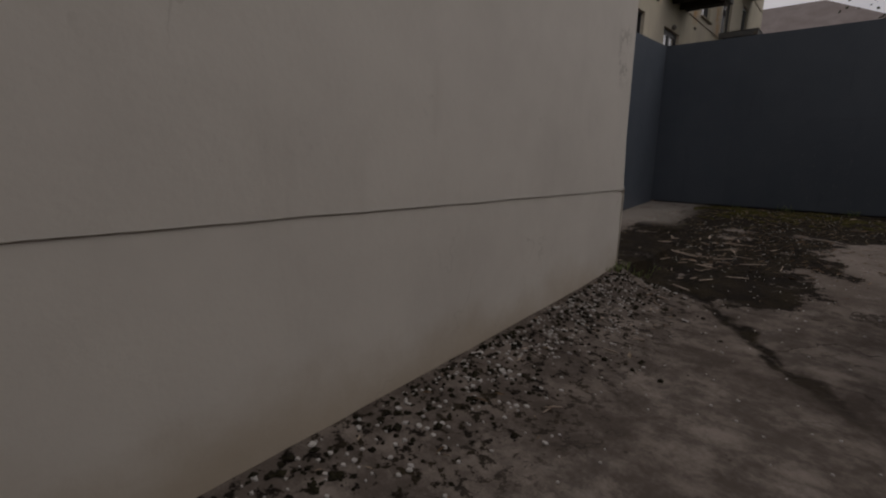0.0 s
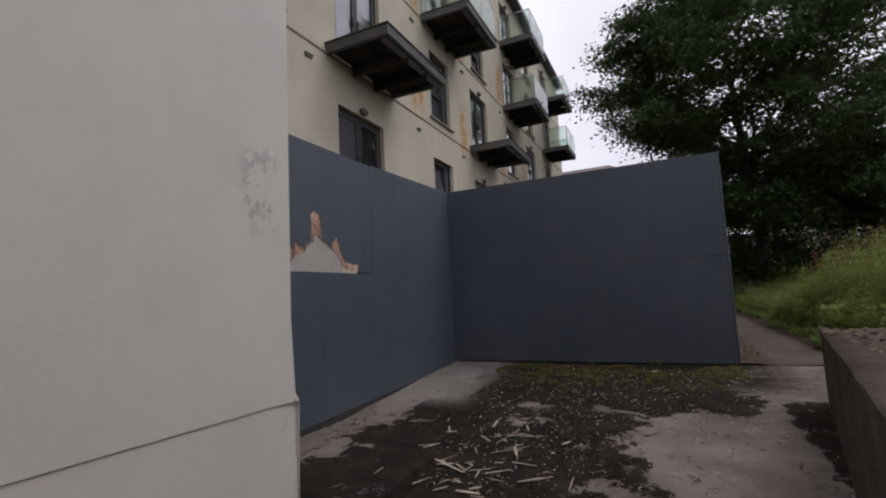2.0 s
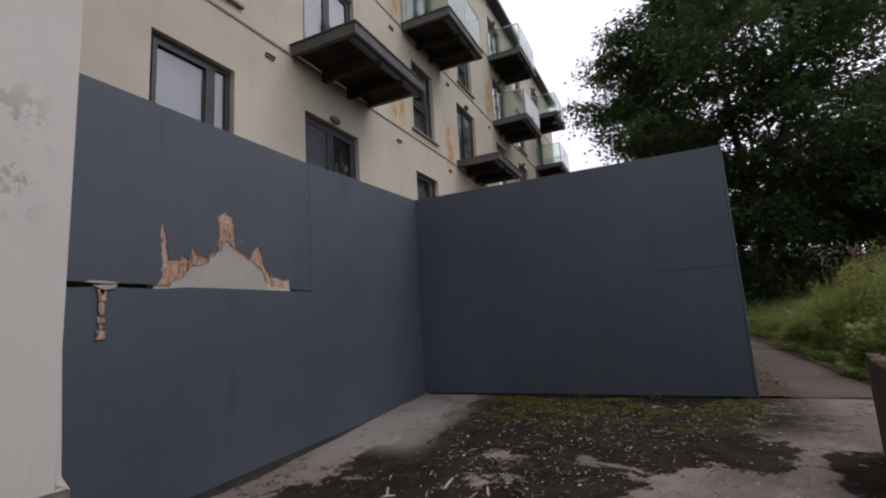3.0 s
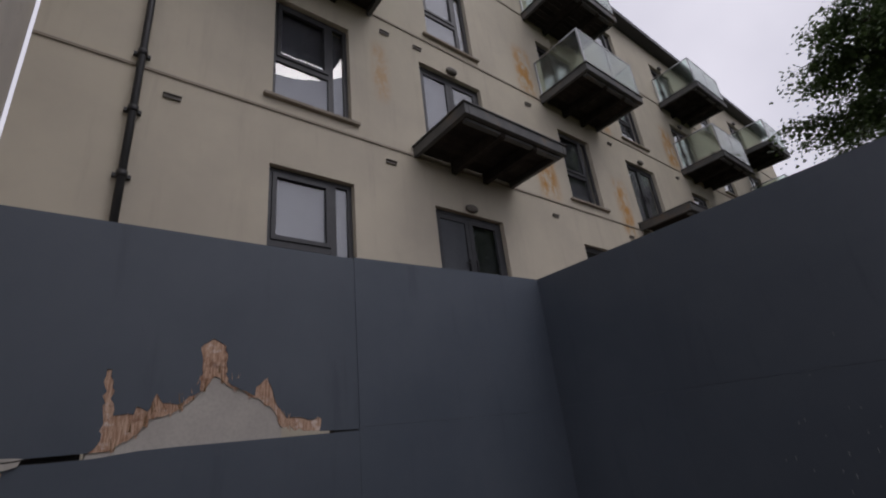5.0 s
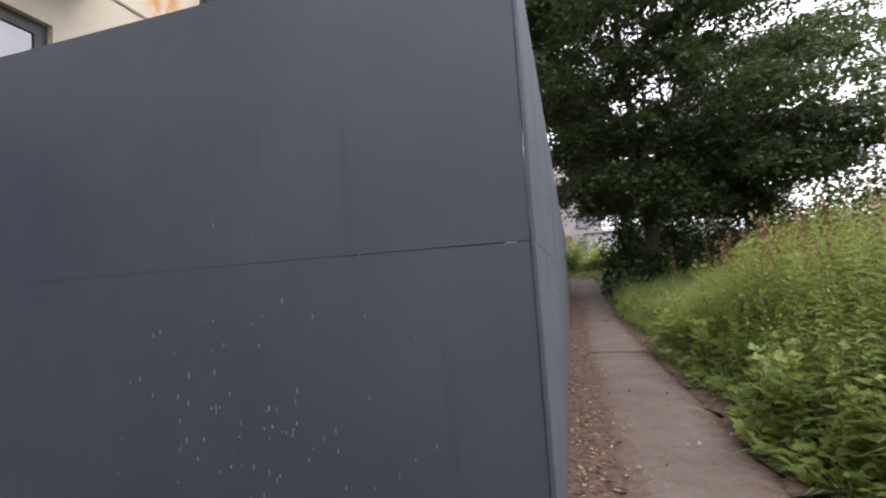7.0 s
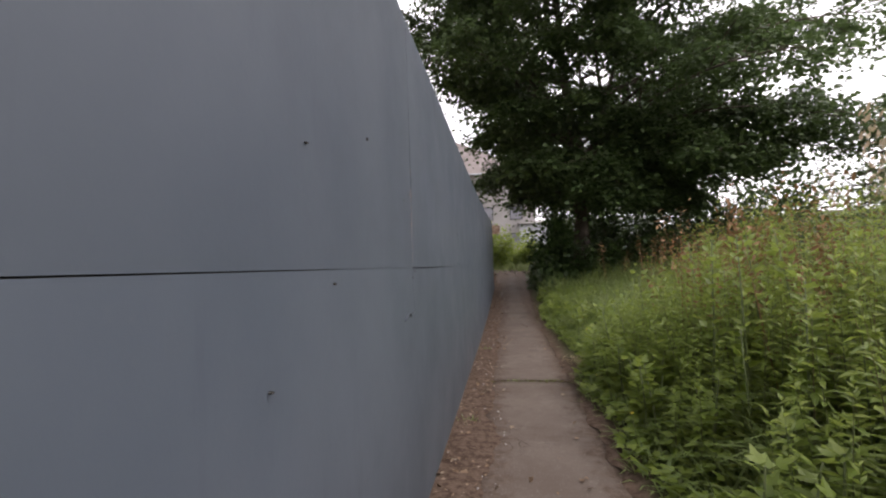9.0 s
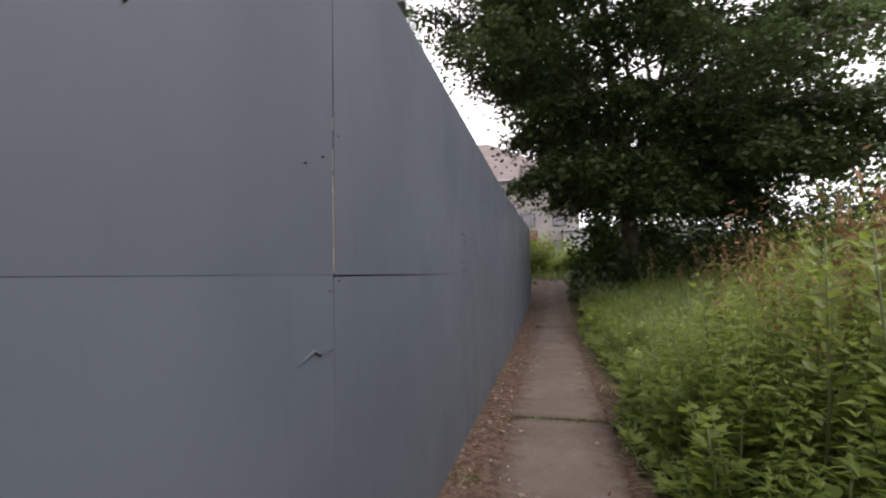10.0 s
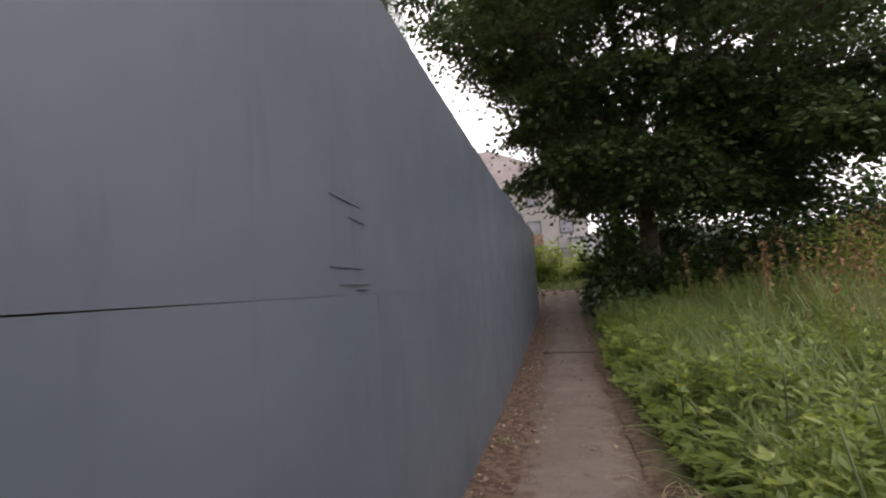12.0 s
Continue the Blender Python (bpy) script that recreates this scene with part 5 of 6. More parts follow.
def nettle_parts(base, height, rng, leaf=0.11, pairs=9):
    """Stems with crossed pairs of drooping toothed leaves, smaller towards the tip."""
    lean = rng.normal(0, 0.10, (len(base), 2)) * height[:, None]
    top = base + np.column_stack((lean, height))
    stem = stalks(base, top, np.full(len(base), 0.0045))
    at, dirs, size = [], [], []
    turn = rng.uniform(0, 6.28, len(base))
    for p in range(pairs):
        k = 0.22 + 0.78 * (p + 0.5) / pairs
        pos = base + (top - base) * k
        for half in (0, 1):
            a = turn + p * 1.571 + half * 3.1416 + rng.normal(0, 0.25, len(base))
            up = np.where(k > 0.88, 1.0, 0.15) + rng.normal(0, 0.2, len(base))
            dirs.append(np.column_stack((np.cos(a), np.sin(a), up + 0.05)))
            at.append(pos)
            size.append(leaf * (1.15 - 0.75 * max(0, k - 0.4) / 0.6) * rng.uniform(0.7, 1.2, len(base)))
    at, dirs, size = np.concatenate(at), np.concatenate(dirs), np.concatenate(size)
    leaves = scatter(SLIM, SLIM_FACES, at, dirs, size, rng.normal(0, 0.3, len(at)), rng)
    return stem, leaves


def places(rng, n, x0, x1, y0, y1, keep=None):
    xy = np.column_stack((rng.uniform(x0, x1, n), rng.uniform(y0, y1, n)))
    if keep is not None:
        xy = xy[[bool(keep(x, y)) for x, y in xy]]
    return np.column_stack((xy, [bank(x, y) - 0.01 for x, y in xy]))


def weed_edge(y):
    """How near the weeds come to the path."""
    return 1.28 + 0.22 * noise.noise((y * 0.9, 0.3, 0)) + 0.03 * max(0, y - 8)


def make_weeds():
    rng = np.random.default_rng(31)
    # the tall stand, thick beside the path
    base = places(rng, 3700, 1.15, 5.2, -1.2, 5.6, lambda x, y: x > weed_edge(y) + 0.05 and noise.noise((x * 0.7, y * 0.7, 4)) > -0.55 and (y > 3.6 or x > weed_edge(y) + 0.55 or rng.random() < 0.35))
    h = np.array([np.interp(x, (1.2, 1.7, 2.4, 5), (0.48, 1.08, 1.42, 1.45)) * np.interp(y, (-1.2, 0, 2.0, 4.2, 5.6), (0.55, 0.70, 0.86, 1.0, 0.65)) for x, y, z in base]) * rng.uniform(0.7, 1.18, len(base))
    stem, leaves = nettle_parts(base, h, rng, 0.100, 19)
    tagged(bulk("tall_weeds", [leaves], NETTLE), "dense stand of tall green nettles beside the path", "weeds", kind="stuff")
    tagged(bulk("weed_stems", [stem], STEM), "thin green stems of the nettle stand", "weeds", kind="stuff")
    # lower, looser growth further on
    base = places(rng, 2700, 1.2, 7.5, 5.0, 16.0, lambda x, y: x > weed_edge(y) + 0.1)
    h = np.array([np.interp(x, (1.2, 3.0, 6), (0.22, 0.75, 1.5)) * (0.45 + 1.3 * max(0.0, noise.noise((x * 0.8, y * 0.8, 2)))) for x, y, z in base]) * rng.uniform(0.5, 1.3, len(base))
    stem, leaves = nettle_parts(base, h, rng, 0.085, 10)
    tagged(bulk("low_weeds", [leaves, stem], NETTLE), "low green weeds under the sycamore", "weeds", kind="stuff")
    # ground cover at the path's edge
    n = 5200
    y = rng.uniform(-0.6, 15.5, n)
    x = np.array([weed_edge(v) for v in y]) + np.abs(rng.normal(0, 0.35, n)) - 0.12
    at = np.column_stack((x, y, [bank(a, b) + 0.02 for a, b in zip(x, y)]))
    at[:, 2] += rng.uniform(0, 0.14, n)
    a = rng.uniform(0, 6.28, n)
    dirs = np.column_stack((np.cos(a), np.sin(a), rng.normal(0.25, 0.3, n)))
    tagged(bulk("creeping_weeds", [scatter(PALM, PALM_FACES, at, dirs, rng.uniform(0.04, 0.11, n), rng.normal(0, 0.4, n), rng)], NETTLE), "low creeping leaves along the path edge", "weeds", kind="stuff")
    # loose rosettes of broad leaves among the grass further on
    mid = places(rng, 620, 1.2, 5.5, 4.6, 13.0, lambda x, y: x > weed_edge(y) + 0.05 and noise.noise((x * 1.1, y * 1.1, 14)) > -0.25)
    per = 22
    c = np.repeat(mid, per, axis=0)
    tall = np.repeat(rng.uniform(0.12, 0.48, len(mid)), per)
    a = rng.uniform(0, 6.28, len(c))
    k = rng.uniform(0.1, 1.0, len(c))
    c = c + np.column_stack((np.cos(a) * 0.13 * k, np.sin(a) * 0.13 * k, tall * np.sqrt(k)))
    dirs = np.column_stack((np.cos(a), np.sin(a), rng.normal(0.2, 0.3, len(c))))
    tagged(bulk("broad_weeds", [scatter([(x, y * 1.2, z) for x, y, z in LANCE], LANCE_FACES, c, dirs, rng.uniform(0.06, 0.17, len(c)), rng.normal(0, 0.4, len(c)), rng)], NETTLE), "low lush broad leaves among the grass", "weeds", kind="stuff")


def blade_parts(base, height, width, bend, rng):
    n = len(base)
    a = rng.uniform(0, 6.28, n)
    out = np.column_stack((np.cos(a), np.sin(a), np.zeros(n)))
    side = np.column_stack((-np.sin(a), np.cos(a), np.zeros(n)))
    v = np.zeros((n, 7, 3))
    for i, (k, w) in enumerate(((0, 1.0), (0.4, 0.9), (0.75, 0.6))):
        c = base + out * (bend * height * k * k)[:, None]
        c[:, 2] += height * (k - 0.45 * bend * k * k)
        v[:, 2 * i], v[:, 2 * i + 1] = c - side * (width * w)[:, None], c + side * (width * w)[:, None]
    v[:, 6] = base + out * (bend * height)[:, None]
    v[:, 6, 2] += height * (1 - 0.55 * bend)
    fs = ((0, 1, 3, 2), (2, 3, 5, 4), (4, 5, 6))
    return v.reshape(-1, 3), [tuple(i * 7 + j for j in f) for i in range(n) for f in fs]


def make_grass():
    rng = np.random.default_rng(41)
    base = places(rng, 19000, 1.12, 6.5, 5.6, 17.5, lambda x, y: x > weed_edge(y) - 0.1 and noise.noise((x * 1.5, y * 1.5, 7)) > (-0.3 if x < 2 else 0.02))
    h = rng.uniform(0.25, 0.7, len(base)) * np.array([np.interp(x, (1.1, 1.6, 3), (0.5, 0.9, 1.3)) * (0.85 + 1.1 * noise.noise((x * 1.5, y * 1.5, 5))) for x, y, z in base])
    tagged(bulk("long_grass", [blade_parts(base, h * 1.15, rng.uniform(0.003, 0.009, len(base)), rng.uniform(0.35, 1.15, len(base)), rng)], GRASS), "long bright green grass beside the path", "grass", kind="stuff")
    # arching tussocks
    mid = places(rng, 330, 1.35, 6.0, 5.2, 15.0, lambda x, y: x > weed_edge(y) + 0.12)
    per = 48
    base = np.repeat(mid, per, axis=0) + np.column_stack((rng.normal(0, 0.05, (len(mid) * per, 2)), np.zeros(len(mid) * per)))
    h = np.repeat(rng.uniform(0.4, 0.95, len(mid)) * np.interp(mid[:, 0], (1.3, 2.2), (0.6, 1.0)), per) * rng.uniform(0.6, 1.15, len(base))
    tagged(bulk("grass_tussocks", [blade_parts(base, h, rng.uniform(0.006, 0.014, len(base)), rng.uniform(0.45, 1.25, len(base)), rng)], GRASS), "arching tussocks of bright green grass under the sycamore", "grass", kind="stuff")
    base = places(rng, 17000, 1.1, 3.6, -1.2, 6.0, lambda x, y: x > weed_edge(y) - 0.12)
    h = rng.uniform(0.20, 0.75, len(base)) * np.array([np.interp(x - weed_edge(y), (-0.1, 0.1, 0.5), (0.3, 0.5, 1.0)) for x, y, z in base]) + 0.5 * np.clip((base[:, 0] - 1.5) / 1.2, 0, 1) * rng.uniform(0, 1, len(base))
    tagged(bulk("edge_grass", [blade_parts(base, h, rng.uniform(0.005, 0.014, len(base)), rng.uniform(0.35, 1.15, len(base)), rng)], GRASS), "arching green grass at the foot of the weeds", "grass", kind="stuff")
    base = places(rng, 9000, 2.2, 7.0, 7.6, 14.2, lambda x, y: noise.noise((x * 1.4, y * 1.4, 11)) > 0.08)
    h = rng.uniform(0.7, 1.35, len(base)) * np.interp(base[:, 0], (2.7, 4.0), (0.6, 1.0))
    tagged(bulk("reed_grass", [blade_parts(base, h, rng.uniform(0.006, 0.013, len(base)), rng.uniform(0.2, 0.9, len(base)), rng)], GRASS), "tall arching green reed grass under the sycamore", "grass", kind="stuff")
    base = places(rng, 6000, -3.0, 7.0, 24.2, 32.0)
    base[:, 2] = [rise(v) - 0.06 for v in base[:, 1]]
    tagged(bulk("far_grass", [blade_parts(base, rng.uniform(0.3, 0.9, len(base)), rng.uniform(0.008, 0.016, len(base)), rng.uniform(0.3, 0.9, len(base)), rng)], GRASS), "rough grass at the end of the path", "grass", kind="stuff")
    # dry stems and brown seed heads
    base = np.concatenate((places(rng, 40, 2.6, 5.5, 2.5, 8.0), places(rng, 40, 2.0, 4.2, 2.8, 6.0), places(rng, 90, 3.0, 7.5, 7.0, 13.5), places(rng, 34, 1.9, 3.0, 3.0, 4.8)))
    h = rng.uniform(1.0, 1.7, len(base))
    top = base + np.column_stack((rng.normal(0, 0.15, (len(base), 2)), h))
    seeds, dirs = [], []
    for k in np.linspace(0.6, 1.0, 26):
        seeds.append(base + (top - base) * k + rng.normal(0, 0.035, base.shape))
        dirs.append(rng.normal(0, 1, base.shape) + (0, 0, 0.6))
    seeds, dirs = np.concatenate(seeds), np.concatenate(dirs)
    tagged(bulk("dock_stems", [stalks(base, top, np.full(len(base), 0.006)), scatter(LANCE, LANCE_FACES, seeds, dirs, rng.uniform(0.03, 0.07, len(seeds)), rng.normal(0, 1, len(seeds)), rng)], DOCK_RED), "rust-brown dock seed heads among the weeds", "weeds", kind="stuff")
    # pale feathery reeds standing above the weeds
    base = places(rng, 150, 4.3, 7.6, 2.6, 6.6)
    h = rng.uniform(1.9, 2.75, len(base))
    top = base + np.column_stack((rng.normal(0.15, 0.18, (len(base), 2)), h))
    seeds, dirs = [], []
    for k in np.linspace(0.80, 1.0, 22):
        seeds.append(base + (top - base) * k + rng.normal(0, 0.03, base.shape))
        dirs.append(rng.normal(0, 0.5, base.shape) + (0.4, 0, 1.0))
    seeds, dirs = np.concatenate(seeds), np.concatenate(dirs)
    tagged(bulk("reeds", [stalks(base, top, np.full(len(base), 0.004)), scatter(LANCE, LANCE_FACES, seeds, dirs, rng.uniform(0.05, 0.11, len(seeds)), rng.normal(0, 1, len(seeds)), rng)], STRAW), "pale dry feathery reeds above the weeds", "reeds", kind="stuff")
    # a tuft of dead straw at the path's edge, and thin dry stalks
    n = 260
    base = np.column_stack((rng.normal(1.34, 0.09, n), rng.normal(5.95, 0.16, n), np.full(n, 0.02)))
    tagged(bulk("dead_grass_tuft", [blade_parts(base, rng.uniform(0.06, 0.2, n), rng.uniform(0.002, 0.004, n), rng.uniform(0.8, 1.4, n), rng)], STRAW), "tuft of dead straw-coloured grass at the path edge", "grass", kind="stuff")
    n = 300
    base = np.column_stack((rng.normal(4.6, 0.35, n), rng.normal(9.6, 0.4, n), np.full(n, 0.2)))
    tagged(bulk("dry_grass_clump", [blade_parts(base, rng.uniform(0.6, 1.2, n), rng.uniform(0.003, 0.006, n), rng.uniform(0.2, 0.7, n), rng)], STRAW), "clump of tall dry straw grass", "grass")


def make_flowers():
    rnd = random.Random(6)
    first = None
    for i in range(26):
        y = rnd.uniform(1.0, 9.5)
        x = weed_edge(y) + rnd.uniform(-0.02, 0.9)
        z = bank(x, y)
        h = rnd.uniform(0.12, 0.4)
        if first is None:
            first = tagged(empty("buttercup"), "small yellow wild flower among the grass", "flower", "yellow flowers by the path")
            bm = bmesh.new()
            tube(bm, [(0, 0, 0), (0.01, 0, 0.15), (0.015, 0, 0.3)], [0.002, 0.0018, 0.0015], 4, False)
            part("stem", bm, STEM, first)
            bm = bmesh.new()
            mid = bm.verts.new((0.015, 0, 0.30))
            ring = [bm.verts.new((0.015 + 0.014 * math.cos(k * 0.628) * (1 if k % 2 else 0.55), 0.014 * math.sin(k * 0.628) * (1 if k % 2 else 0.55), 0.306)) for k in range(10)]
            for k in range(10):
                bm.faces.new((mid, ring[k], ring[(k + 1) % 10]))
            part("petal", bm, YELLOW, first)
            first.matrix_basis = pose(x, y, z)
        else:
            copy_thing(first, pose(x, y, z + h - 0.3, rnd.uniform(-12, 12), rnd.uniform(-12, 12), rnd.uniform(0, 360)))


def make_big_weeds():
    """Broad-leaved plants that stand out along the path, each a thing."""
    rng = np.random.default_rng(71)
    rnd = random.Random(71)
    kinds = []
    for k in range(4):
        plant = tagged(empty("broad_leaved_weed"), "broad-leaved green weed standing beside the path", "plant", "broad weeds by the path")
        h = (0.55, 0.8, 1.05, 1.3)[k]
        bm = bmesh.new()
        tube(bm, [(0, 0, -0.03), (0.02, 0.01, h * 0.5), (0.05, -0.02, h)], [0.009, 0.007, 0.003], 6)
        part("stem", bm, STEM, plant)
        n = 30 + 10 * k
        f = rng.uniform(0.15, 1.0, n)
        at = np.column_stack((0.05 * f, -0.02 * f, h * f))
        a = np.arange(n) * 2.4 + rng.normal(0, 0.2, n)
        d = np.column_stack((np.cos(a), np.sin(a), 0.15 + 0.6 * f + rng.normal(0, 0.15, n)))
        bulk("leaves", [scatter([(x, y * 1.3, z) for x, y, z in LANCE] if k % 2 else PALM, LANCE_FACES if k % 2 else PALM_FACES, at + d * 0.03, d, (0.13 - 0.065 * f) * rng.uniform(0.8, 1.15, n), rng.normal(0, 0.3, n), rng)], NETTLE, plant)
        kinds.append(plant)
    spots = []
    for i in range(80):
        y = rnd.uniform(-0.8, 8.5)
        spots.append((weed_edge(y) + abs(rnd.gauss(0.15, 0.5)), y))
    for i, (x, y) in enumerate(spots):
        k = 0 if x < weed_edge(y) + 0.25 else rnd.choice((0, 1)) if y < 2.6 else rnd.choice((0, 1, 2, 3)) if y < 5.2 else rnd.choice((0, 0, 1))
        m = pose(x, y, bank(x, y), rnd.uniform(-8, 8), rnd.uniform(-8, 8), rnd.uniform(0, 360))
        if i < 4:
            x, y = weed_edge(3.2 + 0.4 * i) + 0.5 + 0.12 * i, 3.2 + 0.4 * i
            kinds[i].matrix_basis = pose(x, y, bank(x, y), 4, -5, 80 * i)
        else:
            copy_thing(kinds[k], m)


make_weeds()
make_big_weeds()
make_grass()
make_flowers()


# ---- far things ----
def make_far():
    house = tagged(empty("house", (0, 0, 0)), "grey rendered house with a brown tiled gable roof, far off", "house")
    bm = bmesh.new()
    x0, x1, y0, y1, e, r = -22.0, 3.4, 46.0, 58.0, 10.2, 15.6
    box(bm, x0, x1, y0, y1, 0.3, e)
    part("wall", bm, FAR_RENDER, house)
    bm = bmesh.new()
    ym = (y0 + y1) / 2
    vs = [bm.verts.new(v) for v in ((x0 - 0.3, y0 - 0.4, e), (x1 + 0.3, y0 - 0.4, e), (x1 - 9.0, ym, r), (x0 + 9.0, ym, r), (x1 + 0.3, y1 + 0.4, e), (x0 - 0.3, y1 + 0.4, e))]
    for q in ((0, 1, 2, 3), (2, 4, 5, 3), (1, 4, 2), (0, 3, 5), (0, 5, 4, 1)):
        bm.faces.new([vs[i] for i in q])
    part("roof", bm, FAR_ROOF, house)
    block("gutter", (x0 - 0.3, x1 + 0.3, y0 - 0.52, y0 - 0.40, e - 0.12, e + 0.03), PALE_CLAD, house, 0.02)
    for x in (-7.0, -4.0, -1.2, 1.6):
        for z in (3.0, 5.6, 8.2):
            w = block("window", (x - 0.6, x + 0.6, y0 - 0.06, y0 - 0.004, z, z + 1.3), ANTHRACITE, house)
            block("pane", (x - 0.52, x + 0.52, y0 - 0.075, y0 - 0.062, z + 0.08, z + 1.22), BLIND, w)
    shed = tagged(empty("warehouse", (0, 0, 0)), "pale grey clad shed beyond a wire fence", "building")
    bm = bmesh.new()
    box(bm, 1.9, 14.0, 44.0, 54.0, 0.3, 5.0)
    part("wall", bm, PALE_CLAD, shed)
    bm = bmesh.new()
    vs = [bm.verts.new(v) for v in ((1.7, 43.7, 5.0), (14.2, 43.7, 5.0), (14.2, 54.3, 6.2), (1.7, 54.3, 6.2), (14.2, 54.3, 5.0), (1.7, 54.3, 5.0))]
    for q in ((0, 1, 2, 3), (3, 2, 4, 5), (0, 3, 5), (1, 4, 2)):
        bm.faces.new([vs[i] for i in q])
    part("roof", bm, FAR_RENDER, shed)
    block("roller_door", (4.4, 5.6, 43.93, 43.996, 3.6, 4.7), BLIND, shed)
    fence = tagged(empty("wire_fence"), "galvanised wire fence at the end of the path", "fence")
    for i in range(9):
        x = -2.0 + 1.0 * i
        block("post", (x - 0.03, x + 0.03, 33.97, 34.03, 0.3, 2.6), GALV, fence)
    for z in (0.9, 1.5, 2.1, 2.55):
        block("rail", (-2.0, 6.0, 33.985, 34.015, z - 0.02, z + 0.02), GALV, fence)
    hill_v, hill_f = [], []
    xs = np.linspace(30, 420, 30)
    for i, x in enumerate(xs):
        top = 26 * math.sin(math.pi * (i / 29) ** 0.8) + 2.0 * noise.noise((x * 0.03, 0, 0))
        hill_v += [(x, 300 - 0.2 * x, -1), (x, 330 - 0.2 * x, max(0.5, top)), (x, 380 - 0.2 * x, -1)]
    for i in range(29):
        for j in range(2):
            hill_f.append((3 * i + j, 3 * i + 3 + j, 3 * i + 4 + j, 3 * i + 1 + j))
    tagged(mesh_part("backdrop", hill_v, hill_f, SOIL, smooth=True), "low distant green hill", "hill", kind="structure")


make_far()
make_tree((12.5, 15.0, 0.6), 5.6, 2.6, 9, WILLOW, 190, 26, 0.13, 1.4, "pale feathery willow beyond the weeds", 0.10, 0.8)


# ---- litter, gravel, rubble ----
def stone_mesh(rng, at, r):
    """One small faceted stone."""
    v = np.array(((1, 0, 0), (-1, 0, 0), (0, 1, 0), (0, -1, 0), (0, 0, 0.7), (0, 0, -0.5), (0.6, 0.6, 0.3), (-0.6, 0.5, 0.35)))
    v = v * rng.uniform(0.65, 1.2, (8, 1)) * r
    a = rng.uniform(0, 6.28)
    rot = np.array(((math.cos(a), -math.sin(a), 0), (math.sin(a), math.cos(a), 0), (0, 0, 1)))
    fs = ((0, 6, 4), (6, 2, 4), (2, 7, 4), (7, 1, 4), (1, 3, 4), (3, 0, 4), (0, 2, 6), (2, 1, 7), (0, 5, 2), (2, 5, 1), (1, 5, 3), (3, 5, 0))
    return v @ rot.T + at, fs


def make_gravel():
    rng = np.random.default_rng(51)
    light, dark, grit = [], [], []
    for i in range(540):
        y = rng.uniform(-8.6, -4.3) if i % 4 else rng.uniform(-7.0, -4.4)
        x = -2.30 + abs(rng.normal(0, 0.24))
        r = rng.uniform(0.005, 0.013) * (1.5 if rng.random() < 0.12 else 1)
        light.append(flat_stone(rng, x, y, r))
    for i in range(700):
        y = rng.uniform(-8.6, -4.2)
        x = -2.31 + abs(rng.normal(0, 0.26)) * (0.6 if noise.noise((0, y * 2.5, 3)) > 0 else 1.2)
        r = rng.uniform(0.006, 0.02) * (1.5 if rng.random() < 0.1 else 1)
        dark.append(stone_mesh(rng, np.array((x, y, yard_height(x, y) + r * 0.15)), r))
    for i in range(420):
        x, y = rng.uniform(-2.3, 0.3), rng.uniform(-8, -0.2)
        grit.append(flat_stone(rng, x, y, rng.uniform(0.004, 0.009)))
    for i in range(150):
        x, y = rng.uniform(0.0, 0.4), rng.uniform(0.5, 16)
        r = rng.uniform(0.004, 0.011)
        grit.append(stone_mesh(rng, np.array((x, y, rise(y) + 0.022)), r))
    moss = []
    for i in range(1500):
        x, y = rng.uniform(-2.7, 0.0), -0.06 - abs(rng.normal(0, 0.5))
        if noise.noise((x * 2.2, y * 3.0, 6)) < -0.05:
            continue
        r = rng.uniform(0.012, 0.045)
        v, f = stone_mesh(rng, np.zeros(3), r)
        moss.append((v * (1, 1, 0.5) + (x, y, yard_height(x, y) + 0.002), f))
    for i in range(5200):
        x, y = rng.uniform(-3.0, 0.35), rng.uniform(-3.7, -0.08)
        patchy = noise.noise((x * 1.6, y * 2.4, 12)) + 0.5 * noise.noise((x * 5, y * 5, 2))
        inside = (-2.6 < x < -0.35 and y > -1.8) or (-2.7 < x < -1.2 and y < -1.9)
        if not inside or patchy < -0.02:
            continue
        r = rng.uniform(0.006, 0.022)
        v, f = stone_mesh(rng, np.zeros(3), r)
        dark.append((v * (1, 1, 0.45) + (x, y, yard_height(x, y) + 0.001), f))
    for i in range(90):
        x, y = rng.uniform(0.22, 1.05), 5.18 + rng.normal(0, 0.022)
        v, f = stone_mesh(rng, np.zeros(3), rng.uniform(0.006, 0.022))
        moss.append((v * (1, 1, 0.6) + (x, y, rise(y) + 0.012), f))
    for i in range(300):
        x, y = rng.normal(-1.4, 0.7), rng.uniform(-3.6, -0.2)
        if -3.3 < x < 0.3:
            grit.append(flat_stone(rng, x, y, rng.uniform(0.004, 0.009) * (1.8 if rng.random() < 0.12 else 1)))
    tagged(bulk("moss_cushions", moss, GREEN_MOSS), "yellow-green moss cushions at the foot of the hoarding", "moss", kind="stuff")
    tagged(bulk("gravel", light, PALE_GRIT), "white pebbles and flakes along the foot of the painted wall", "gravel", kind="stuff")
    tagged(bulk("moss_clumps", dark, MOSS), "small black moss clumps along the foot of the painted wall", "moss", kind="stuff")
    tagged(bulk("grit", grit, PALE_GRIT), "scattered grit and mortar crumbs on the concrete", "gravel", kind="stuff")


